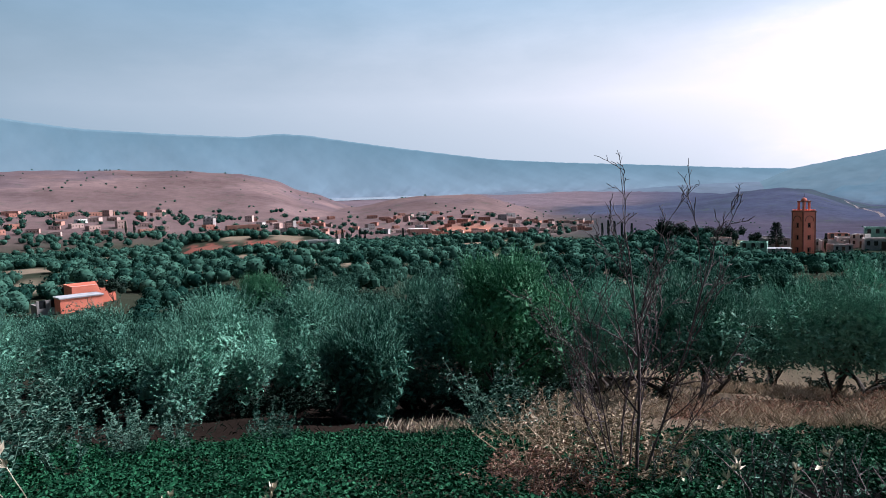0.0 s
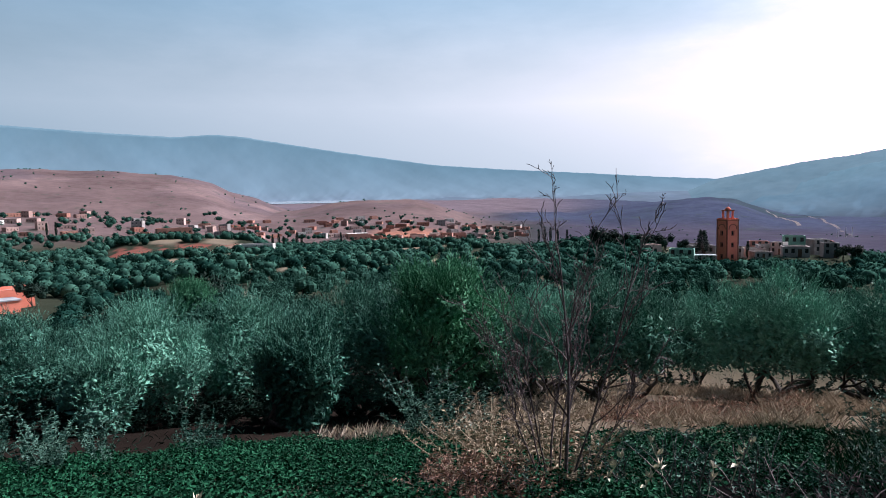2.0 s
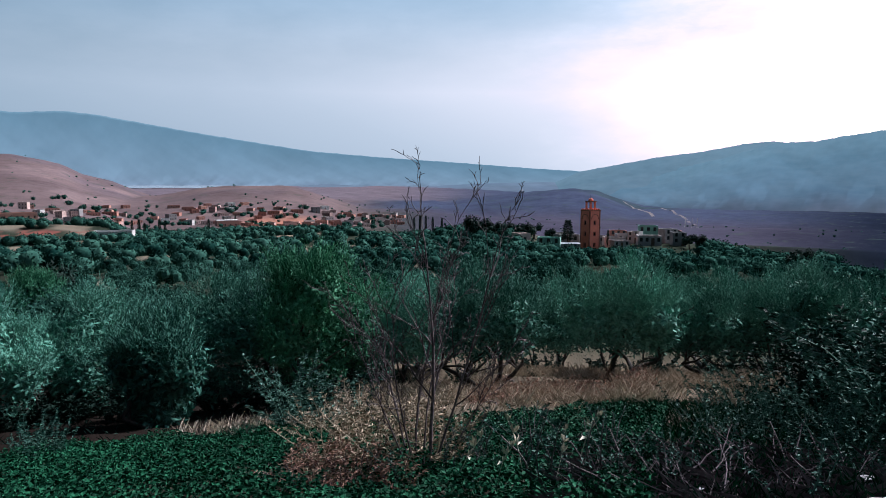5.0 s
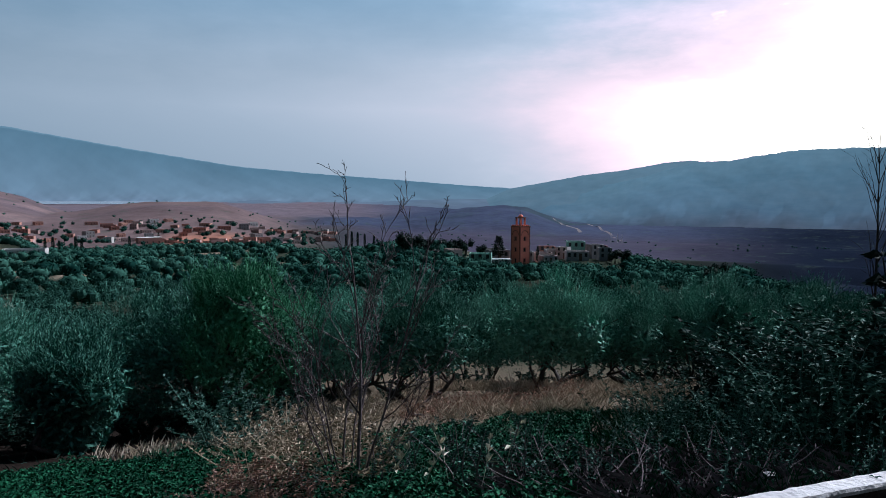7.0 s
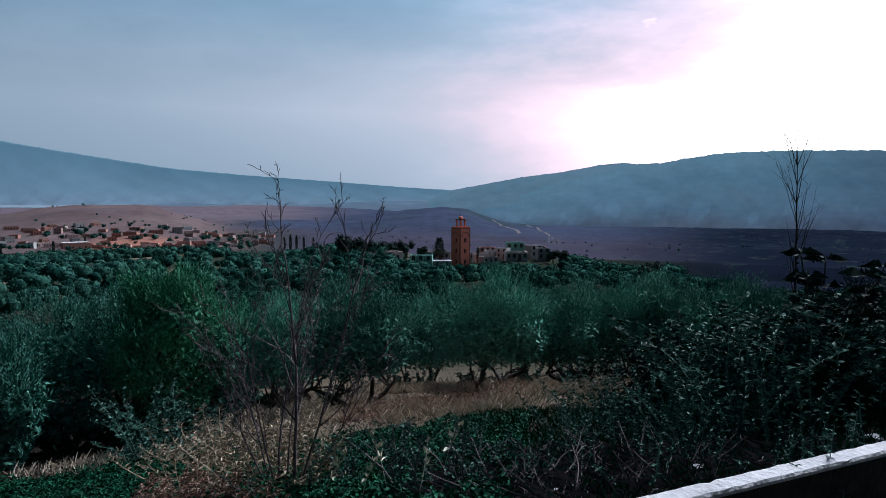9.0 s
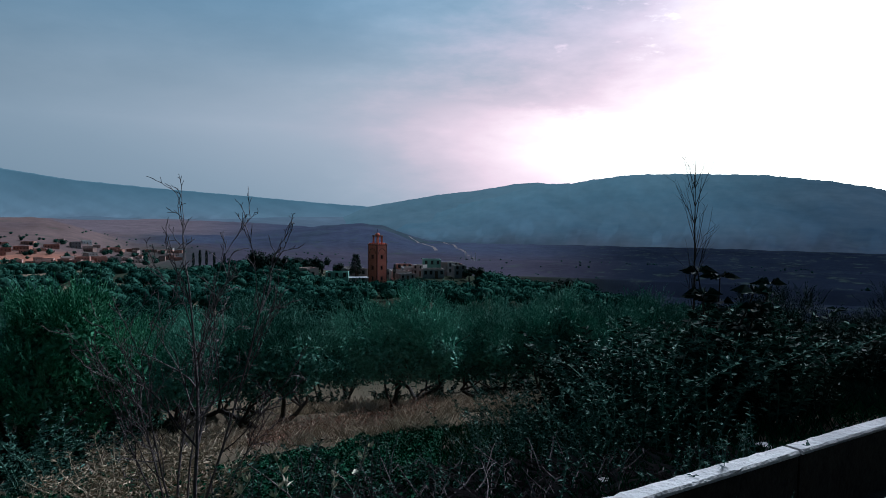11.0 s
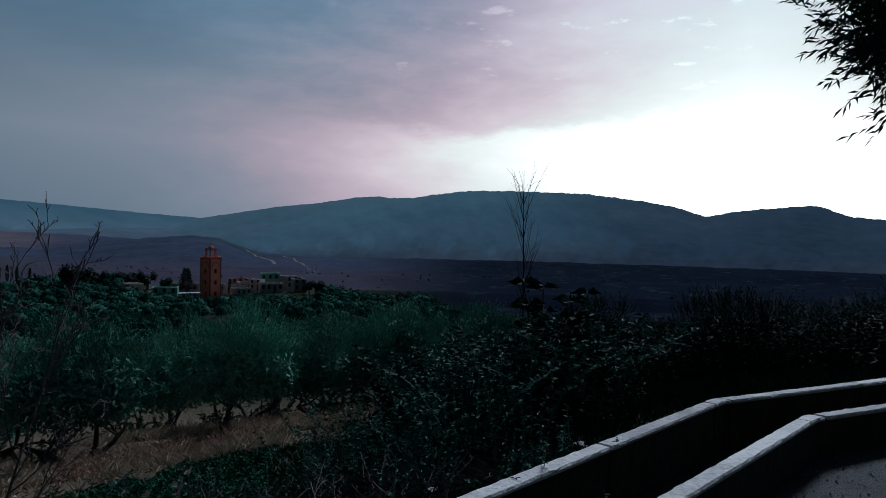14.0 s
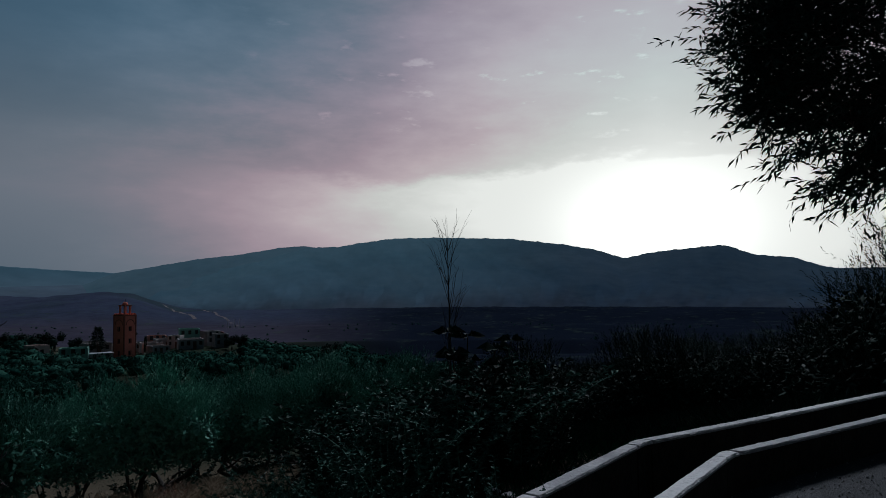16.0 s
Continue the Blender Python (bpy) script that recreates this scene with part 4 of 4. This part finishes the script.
for k in range(900):
    if count >= 150:
        break
    if k % 3:
        az, r = rng.uniform(-12, 12.5), rng.uniform(450, 630)
    else:
        az, r = rng.uniform(-36, -10), rng.uniform(400, 560)
    x, y, _ = at(az, r)
    if wave(x, y, 0.008) > -0.25 and all(abs(az - b[0]) * r / 57 + abs(r - b[1]) * 0.6 > 11 for q in lots for b in q):
        lots[rng.choice(6, p=(0.30, 0.28, 0.10, 0.05, 0.09, 0.18))].append((az, r, rng.uniform(-35, 35), rng.uniform(0.5, 0.75)))
        count += 1
for root, spots in zip(kinds, lots):
    settle(root, spots)
settle(house(18, 9, 6.4, TERRACOTTA, "large terracotta building with a row of tall windows", 7, 2), [(-17.0, 395, 8, 1.0)])
settle(house(14, 9, 4.0, TERRACOTTA, "red walled house with a white parapet", 4, 1, trim=WHITEWALL), [(-2.2, 440, 10, 0.95)])
settle(house(9, 5, 2.2, GREYWALL, "low grey shed with a pale roof", 2, 1, roof=TINROOF), [(-10.6, 235, -10, 1.3)])

# the orange farmhouse and its lower shed
settle(house(6.2, 5.0, 2.75, ORANGE, "small bright orange farmhouse with a flat roof", 0, 1, group="farm below the slope", door=False), [(-28.6, 118, 14, 1.0)])
settle(house(5.6, 3.4, 1.5, ORANGE, "low orange shed with a pale flat roof", 0, 1, roof=TINROOF, group="farm below the slope", door=False, trim=TINROOF), [(-29.4, 109, 14, 1.0)])
settle(house(3.0, 3.0, 1.0, GREYWALL, "low grey shed beside the farmhouse", 2, 1, roof=TINROOF, group="farm below the slope", door=False), [(-31.6, 111, 14, 1.0)])

# the village round the minaret
V = "houses of the village round the minaret"
settle(house(6.0, 5.5, 2.3, GREYWALL, "grey block house with a flat roof on the knoll", 3, group=V), [(26.6, 199, 20, 1.0), (30.5, 200, 10, 0.9), (31.6, 203, 10, 1.0), (34.2, 208, -15, 1.0), (31.0, 190, 25, 0.75), (27.5, 205, 0, 0.9)])
settle(house(6.5, 5.5, 2.2, GREYWALL, "long pale house with dark windows on the knoll", 4, group=V), [(33.4, 191, 8, 0.95), (30.2, 209, 0, 0.9), (26.2, 207, 12, 0.9)])
settle(house(4.2, 4.4, 3.7, GREYWALL, "narrow two storey grey house on the knoll", 2, 2, group=V), [(35.7, 192, 14, 0.85), (34.9, 199, 30, 0.95), (32.3, 199, -20, 0.8)])
settle(house(5, 4.5, 3.3, TERRACOTTA, "red brick house behind the minaret", 3, 2, group=V), [(30.9, 213, 6, 1.0), (35.3, 206, 6, 0.9)])
settle(house(5.5, 4.5, 4.2, GREENWALL, "building wrapped in green sheeting on the knoll", 3, 2, group=V), [(33.3, 206, 5, 1.0)])
settle(house(6, 4, 1.7, GREYWALL, "low shed with a pale metal roof below the minaret", 2, 1, roof=TINROOF, group=V, door=False, trim=TINROOF), [(26.9, 180, 10, 0.9)])
settle(house(6, 4, 1.9, GREENWALL, "low green roofed house below the minaret", 3, 1, roof=GREENWALL, group=V, door=False), [(25.2, 178, -5, 1.0)])
settle(house(3.2, 4, 2.6, PINKWALL, "small pale yellow house on the grove's edge", 1, 1, group=V, door=False), [(22.8, 168, 30, 1.0)])


def minaret():
    x, y, z = at(28.62, 190)
    root = thing("minaret", (x, y, 1.6 - 190 * math.tan(radians(5.9))), "square salmon-orange minaret with an open lantern on top", "minaret", turn=-28.6 + 42)
    hw, hgt = 1.86, 11.6
    rows = [(1.6, 2.6), (4.7, 5.7), (7.8, 8.8)]
    holes = [(-0.36, a, 0.36, b) for a, b in rows]
    for k in range(4):
        b = Buf()
        wall_with_openings(b, -hw, hw - 0.4, -1.5, hgt, -hw, 0.4, holes)
        v = np.concatenate(b.v)
        m = np.array(Matrix.Rotation(k * math.pi / 2, 3, "Z"))
        side = Buf()
        side.add(v @ m.T, np.concatenate(b.f))
        part("wall", side, ORANGE, root)
    for k in range(4):
        m = np.array(Matrix.Rotation(k * math.pi / 2, 3, "Z"))
        for a, b in rows:
            g = Buf()
            box(g, -0.36, -hw + 0.22, a, 0.36, -hw + 0.28, b)
            g.v[0] = g.v[0] @ m.T
            win = part("window", g, PANE, root)
            t = Buf()
            for bb in ((-0.46, -hw - 0.05, a - 0.12, 0.46, -hw + 0.02, a), (-0.46, -hw - 0.05, b, 0.46, -hw + 0.02, b + 0.12), (-0.46, -hw - 0.05, a, -0.36, -hw + 0.02, b), (0.36, -hw - 0.05, a, 0.46, -hw + 0.02, b)):
                box(t, *bb)
            t.v = [q @ m.T for q in t.v]
            part("surround", t, ORANGE_TRIM, win)
        # corner pilaster, blind arch and cornice on each face
        pil = Buf()
        box(pil, -hw - 0.07, -hw - 0.07, -1.5, -hw + 0.24, -hw + 0.24, hgt)
        pil.v = [q @ m.T for q in pil.v]
        part("pilaster", pil, ORANGE_TRIM, root)
        arch = Buf()
        ang = np.linspace(0, math.pi, 13)
        pts = np.stack([1.25 * np.cos(ang), np.full(13, -hw - 0.03), 9.3 + 1.35 * np.sin(ang) ** 0.8], 1)
        tube(arch, pts, np.full(13, 0.09), 5)
        arch.v = [q @ m.T for q in arch.v]
        part("arch", arch, ORANGE_TRIM, root)
        for i in range(5):
            c = Buf()
            cx = -hw + 0.4 + i * (2 * hw - 0.8) / 4
            box(c, cx - 0.2, -hw - 0.06, hgt + 0.25, cx + 0.2, -hw + 0.24, hgt + 0.6)
            c.v = [q @ m.T for q in c.v]
            part("merlon", c, ORANGE, root)
    cap = Buf()
    box(cap, -hw - 0.16, -hw - 0.16, hgt, hw + 0.16, hw + 0.16, hgt + 0.25)
    part("cornice", cap, ORANGE_TRIM, root)
    lw = 0.82
    for sx in (-1, 1):
        for sy in (-1, 1):
            p = Buf()
            box(p, sx * lw - 0.2, sy * lw - 0.2, hgt + 0.25, sx * lw + 0.2, sy * lw + 0.2, hgt + 2.5)
            part("lantern_post", p, ORANGE, root)
    lid = Buf()
    box(lid, -lw - 0.3, -lw - 0.3, hgt + 2.5, lw + 0.3, lw + 0.3, hgt + 2.8)
    part("lantern_roof", lid, ORANGE_TRIM, root)
    dome = Buf()
    t = np.linspace(0, 1, 8)
    tube(dome, np.stack([0 * t, 0 * t, hgt + 2.8 + 0.8 * t], 1), 0.72 * np.sqrt(np.clip(1 - t ** 2, 0.003, 1)), 12)
    part("dome", dome, ORANGE, root, smooth=True)
    fin = Buf()
    tube(fin, [(0, 0, hgt + 3.5), (0, 0, hgt + 4.6)], [0.06, 0.03], 6)
    part("finial", fin, BARK, root)


minaret()


# ---------------------------------------------------------------- the bank: shrub, weeds and grass
rng = np.random.default_rng(31)


def bare_shrub(place, turn):
    """A leafless shrub: a few long stems from one stool, forking into fine crooked twigs. Its x axis runs across the slope."""
    root = thing("bare_shrub", place, "tall leafless dry shrub with thin twisting mauve-grey branches", "shrub", turn=turn)

    def grow(buf, p, d, length, r, level, spread):
        steps = 9 if level == 0 else 6
        pts, end = limb(buf, p, d, length, r, max(r * 0.35, 0.0018), (0.08, 0.28, 0.40, 0.4)[level], steps, (7, 5, 4, 3)[level])
        if level == 3:
            return
        for i in range(3 if level == 0 else 2, steps + 1):
            for _ in range(2 if level < 2 else 1):
                if rng.random() < (0.8, 0.6, 0.6)[level]:
                    along = unit(np.array(pts[i]) - pts[i - 1])
                    t = unit(along + rng.normal(size=3) * spread + np.array([0, 0, 0.25]))
                    grow(buf, pts[i], t, length * rng.uniform(0.18, 0.36) * (1.0 if level else 1.15), max(r * (0.62 - 0.04 * i), 0.0026), level + 1, spread)

    # foot along x, lean along x and y, length, thickness
    for foot, lx, ly, length, r in ((0.0, 0.09, 0.05, 1.72, 0.015), (0.03, 0.20, -0.05, 1.74, 0.010), (-0.10, 0.06, 0.1, 1.62, 0.010), (-0.14, -0.36, 0.0, 1.1, 0.007), (-0.10, -0.16, -0.15, 1.3, 0.008), (-0.04, 0.10, 0.2, 1.45, 0.008), (0.02, 0.75, 0.0, 1.0, 0.007), (-0.1, -0.25, 0.2, 1.3, 0.007)):
        buf = Buf()
        grow(buf, np.array([foot, 0.04 * ly, -0.05]), np.array([lx, ly, 1.0]), length, r, 0, 0.36)
        part("branch", buf, TWIG, root)


bare_shrub(at(16.0, 4.6), -16.0)
rng = np.random.default_rng(12)
sap = thing("bare_sapling", at(56.0, 12.6), "slender leafless sapling rising above the bushes", "sapling")
g0 = at(56.0, 12.6)[2]
H0 = 1.6 + 12.6 * math.tan(radians(5.9)) - g0
wood = Buf()
pts, _ = limb(wood, (0, 0, -0.1), (0.02, 0, 1), H0, 0.028, 0.003, 0.03, 14, 6)
part("stem", wood, BARK, sap)
for i in range(5, 13):
    for _ in range(3):
        wood = Buf()
        a = rng.uniform(0, 6.28)
        sub, e = limb(wood, pts[i], (0.33 * math.cos(a), 0.33 * math.sin(a), 1), H0 * rng.uniform(0.10, 0.24), 0.008, 0.002, 0.12, 5, 4)
        for s in sub[2:]:
            limb(wood, s, e + rng.normal(size=3) * 0.4, H0 * 0.06, 0.003, 0.0015, 0.1, 3, 3)
        part("twig", wood, BARK, sap)


def leafy_weed(height, count, leaf, width, mat, name, label, group, stems=4, lean=0.3, tip=None):
    root = thing(name, (0, 0, -400), label, "weed", group)
    foliage = Buf()
    for k in range(stems):
        a = rng.uniform(0, 6.28)
        wood = Buf()
        pts, _ = limb(wood, (0.06 * math.cos(a), 0.06 * math.sin(a), -0.05), (lean * math.cos(a), lean * math.sin(a), 1), height * rng.uniform(0.65, 1.05), 0.007, 0.002, 0.25, 8, 4)
        P = np.array(pts)
        t = rng.uniform(1.2, 8, count)
        i = np.minimum(t.astype(int), 7)
        o = P[i] + (P[i + 1] - P[i]) * (t - i)[:, None]
        b = rng.uniform(0, 6.28, count)
        leaves(foliage, o, np.stack([np.cos(b), np.sin(b), rng.uniform(0.1, 0.9, count)], 1), leaf, width, 0.25)
        part("stem", wood, tip or TWIG, root)
    part("foliage", foliage, mat, root)
    return root


def scatter(root, region, count, k0=0.75, k1=1.2):
    """Copies over a patch: region gives (x, y) from two random numbers."""
    for _ in range(count):
        x, y = region(rng.random(), rng.random())
        k = rng.uniform(k0, k1)
        place = pose(x, y, float(land(x, y)), 0, 0, rng.uniform(0, 360))
        copy_thing(root, place).matrix_basis = place @ Matrix.Diagonal((k, k, k, 1))
    discard(root)


def polar(az0, az1, r0, r1):
    return lambda a, b: ((r0 + (r1 - r0) * b) * math.sin(radians(az0 + (az1 - az0) * a)), (r0 + (r1 - r0) * b) * math.cos(radians(az0 + (az1 - az0) * a)))


G = "leafy weeds on the bank"
# near-black plants added to fill in the shade under the olives
scatter(leafy_weed(0.75, 90, 0.085, 0.04, DARK_SHADED_LEAF, "undergrowth", "near-black leafy filler for the shade under the olives", "undergrowth of the grove", 7, 0.7, DARK_SHADED_LEAF), polar(-42, 8, 11.8, 17), 90, 0.7, 1.3)
scatter(leafy_weed(0.75, 90, 0.085, 0.04, DARK_SHADED_LEAF, "undergrowth", "low near-black filler for the shade between olive stems", "undergrowth of the grove", 7, 0.7, DARK_SHADED_LEAF), polar(10, 56, 14.5, 18), 34, 0.6, 1.0)
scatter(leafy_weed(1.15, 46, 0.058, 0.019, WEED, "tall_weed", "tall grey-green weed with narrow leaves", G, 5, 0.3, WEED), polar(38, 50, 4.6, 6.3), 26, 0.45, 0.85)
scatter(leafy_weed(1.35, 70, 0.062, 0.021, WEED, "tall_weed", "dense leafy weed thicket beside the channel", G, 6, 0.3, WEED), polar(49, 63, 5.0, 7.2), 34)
scatter(leafy_weed(1.0, 70, 0.07, 0.026, DARK_SHADED_LEAF, "tall_weed", "leafy weed coloured dark for the shade of the bank", G, 6, 0.3, DARK_SHADED_LEAF), polar(44, 66, 6.0, 8.6), 34, 0.8, 1.3)
scatter(leafy_weed(0.95, 44, 0.06, 0.022, WEED, "tall_weed", "grey-green weed with upright leafy stems", G, 7, 0.3, WEED), polar(3, 9, 7.6, 9.0), 9)
scatter(leafy_weed(0.7, 70, 0.05, 0.020, WEED, "tall_weed", "leafy weed at the foot of the olives", G, 8, 0.45, WEED), polar(-34, -12, 6.4, 8.6), 14, 0.5, 1.1)
scatter(leafy_weed(1.0, 80, 0.055, 0.022, WEED, "tall_weed", "pale leafy weed at the edge of the grove", G, 8, 0.35, WEED), polar(-38, -28, 5.6, 7.5), 9)
scatter(leafy_weed(0.55, 56, 0.036, 0.012, WEED, "low_weed", "low pale-leaved weed in the green cover", G, 4, 0.4), polar(12, 34, 3.6, 5.4), 16, 0.6, 1.2)
scatter(leafy_weed(0.5, 36, 0.045, 0.016, WEED, "low_weed", "low weed on the bank above the channel", G, 4, 0.4, WEED), polar(36, 66, 3.5, 5.0), 30, 0.4, 0.9)
scatter(leafy_weed(0.42, 40, 0.05, 0.010, RUSSET, "dry_weed", "withered russet weed in a tangled clump", "dry weeds on the bank", 9, 0.6), polar(3, 14, 3.9, 5.2), 20, 0.55, 0.95)
scatter(leafy_weed(0.6, 30, 0.06, 0.014, DULL, "dry_weed", "straw-coloured dry weed among green cover", "dry weeds on the bank", 8, 0.6, DULL), polar(5, 18, 4.6, 7.4), 26, 0.7, 1.2)
scatter(leafy_weed(0.5, 8, 0.05, 0.008, TWIG, "dry_weed", "dry grey brushwood lying on the bank", "dry weeds on the bank", 9, 1.6), polar(30, 52, 3.3, 4.4), 16, 0.7, 1.1)

# a broad-leaved fig shoot above the thicket
fig = thing("fig_shoot", at(58.8, 6.4), "young fig shoot with broad dark lobed leaves", "shrub")
wood, foliage = Buf(), Buf()
gz = at(58.8, 6.4)[2]
top = 1.6 - 6.4 * math.tan(radians(3.0)) - gz
for k in range(7):
    a = 6.28 * k / 7
    wood = Buf()
    pts, _ = limb(wood, (0, 0, 0), (0.3 * math.cos(a), 0.3 * math.sin(a), 1), top * rng.uniform(0.7, 1.0), 0.014, 0.006, 0.2, 6, 5)
    part("stem", wood, BARK, fig)
    for p in pts[3:]:
        for _ in range(6):
            b = rng.uniform(0, 6.28)
            w = np.array([math.cos(b), math.sin(b), 0.35])
            for turn in (-0.6, 0, 0.6):
                wv = np.array([math.cos(b + turn), math.sin(b + turn), 0.3])
                leaves(foliage, (p + w * 0.03)[None], wv[None], 0.135, 0.085, 0.3)
part("foliage", foliage, DARK_SHADED_LEAF, fig)

# pale dry seed heads in the foreground
stalk = thing("seed_stalk", (0, 0, -400), "pale dry seed stalk standing in the green cover", "weed", "pale seed stalks")
w1, w2 = Buf(), Buf()
pts, _ = limb(w1, (0, 0, -0.02), (0.12, 0, 1), 0.55, 0.004, 0.002, 0.15, 6, 4)
leaves(w2, np.repeat(np.array(pts[-3:]), 6, 0), np.array([0.2, 0, 1]) + rng.normal(size=(18, 3)) * 0.35, 0.085, 0.028)
part("stem", w1, PALE, stalk)
part("seed_head", w2, PALE, stalk)
for az, r, k in ((-16.1, 3.1, 0.8), (-27, 3.1, 0.62), (-24, 3.2, 0.6), (-26, 2.95, 0.5), (-22, 3.1, 0.6), (-33.5, 4.6, 1.1), (-34.5, 4.4, 1.0), (27.5, 3.5, 0.7), (25.0, 3.6, 0.8), (22.5, 3.7, 0.7), (29.5, 4.0, 0.9), (18.5, 3.9, 0.8)):
    place = pose(*at(az, r), 0, 0, rng.uniform(0, 360))
    copy_thing(stalk, place).matrix_basis = place @ Matrix.Diagonal((k, k, k, 1))
discard(stalk)


def cover(name, count, region, height, leaf, width, mat, label, category, upright=0.4, patch=None):
    az0, az1, r0, r1 = region
    a = np.radians(rng.uniform(az0, az1, count))
    r = np.sqrt(rng.uniform(r0 ** 2, r1 ** 2, count))
    x, y = r * np.sin(a), r * np.cos(a)
    ok = (y - rim_y(x) > 0.12)
    if patch:
        ok &= patch(x, y)
    x, y = x[ok], y[ok]
    n = len(x)
    z = land(x, y) + rng.random(n) * height * (0.55 + 0.45 * wave(x, y, 0.9))
    b = rng.uniform(0, 6.28, n)
    buf = Buf()
    leaves(buf, np.stack([x, y, z], 1), np.stack([np.cos(b), np.sin(b), upright * rng.uniform(0.4, 1.8, n)], 1), leaf, width, 0.2)
    tagged(new(name, buf.mesh(name, mat)), label, category, kind="stuff")


cover("green_cover", 150000, (-42, 36, 2.8, 8.0), 0.20, 0.036, 0.022, CLOVER, "dense low green plants covering the bank", "plants", 0.5)
cover("bank_grass", 26000, (30, 80, 2.6, 9), 0.08, 0.13, 0.008, CLOVER, "dark green grass on the bank by the channel", "grass", 2.0)
# litter blades carry the grove's shade in their colour
cover("shade_litter", 9000, (-42, 60, 7.5, 26), 0.05, 0.14, 0.012, DARK_SHADED_LEAF, "undergrowth and litter coloured near black as shade beneath the olives", "litter", 1.0)
cover("dry_grass", 40000, (7, 46, 8.2, 17.5), 0.26, 0.24, 0.006, STRAW, "tall pale dry grass under the olives", "grass", 1.5, lambda x, y: wave(x, y, 0.3) + 0.5 * wave(x, y, 1.1) > 0.0)
cover("dry_grass_edge", 900, (-6, 6, 7.6, 8.8), 0.08, 0.26, 0.010, STRAW, "thin dry grass at the edge of the grove", "grass", 2.2, lambda x, y: wave(x, y, 0.5) > 0.1)
cover("seeding_grass", 5000, (19, 35, 9.4, 11.2), 0.5, 0.05, 0.016, RUSSET, "rusty seed heads over the dry grass", "grass", 1.0)
cover("roadside_grass", 24000, (48, 94, 6, 20), 0.10, 0.22, 0.012, DARK_SHADED_LEAF, "dark rough grass beyond the channel", "grass", 1.6)
cover("fallen_twigs", 2600, (28, 62, 2.9, 4.8), 0.06, 0.26, 0.005, TWIG, "dry twigs strewn on the bank", "twigs", 0.35)


def rock(size):
    bm = bmesh.new()
    bmesh.ops.create_icosphere(bm, subdivisions=2, radius=size)
    for v in bm.verts:
        v.co *= 1 + 0.28 * noise.noise(v.co * (2.2 / size)) + 0.1 * noise.noise(v.co * (6 / size))
        v.co.z *= 0.68
    me = bpy.data.meshes.new("stone")
    bm.to_mesh(me)
    bm.free()
    me.materials.append(STONE)
    return me


for x, y, s in ((3.06, 2.45, 0.085), (3.16, 2.32, 0.05), (2.72, 2.5, 0.04), (3.9, 2.35, 0.05), (4.4, 2.3, 0.07), (4.6, 2.55, 0.06), (5.2, 2.2, 0.05), (3.5, 2.9, 0.05), (2.3, 2.75, 0.05), (6.3, 2.0, 0.07), (1.9, 6.3, 0.10)):
    ob = new("stone", rock(s))
    ob.matrix_basis = pose(x, y, float(land(x, y)) + s * 0.35, rng.uniform(-15, 15), rng.uniform(-15, 15), rng.uniform(0, 360))
    tagged(ob, "rough pale grey stone lying on the bank", "stone", "stones on the bank")

grit = Buf()
n = 2600
x = rng.uniform(2.2, 9, n)
y = rim_y(x) - rng.uniform(0.76, 2.2, n) ** 1.2 * rng.uniform(0.9, 1.1, n)
x2 = rng.uniform(2.4, 8, 900)
y2 = rim_y(x2) - rng.uniform(0.42, 0.58, 900)
for X, Y, Z in ((x, y, 0.004), (x2, y2, -0.115)):
    P = np.stack([X, Y, np.full(len(X), Z)], 1)
    q = rng.uniform(0.004, 0.013, (len(X), 1))
    tri = np.array([(1, 0, 0), (-0.5, 0.8, 0), (-0.5, -0.8, 0), (0.1, 0.1, 0.9)])
    v = P[:, None] + (tri[None] + rng.normal(size=(len(X), 4, 3)) * 0.2) * q[..., None]
    i = np.arange(len(X))[:, None] * 4
    grit.add(v, np.concatenate([i + [0, 1, 3], i + [1, 2, 3], i + [2, 0, 3]]))
tagged(new("gravel", grit.mesh("gravel", GRAVEL)), "loose pale gravel at the edge of the road", "gravel", kind="stuff")
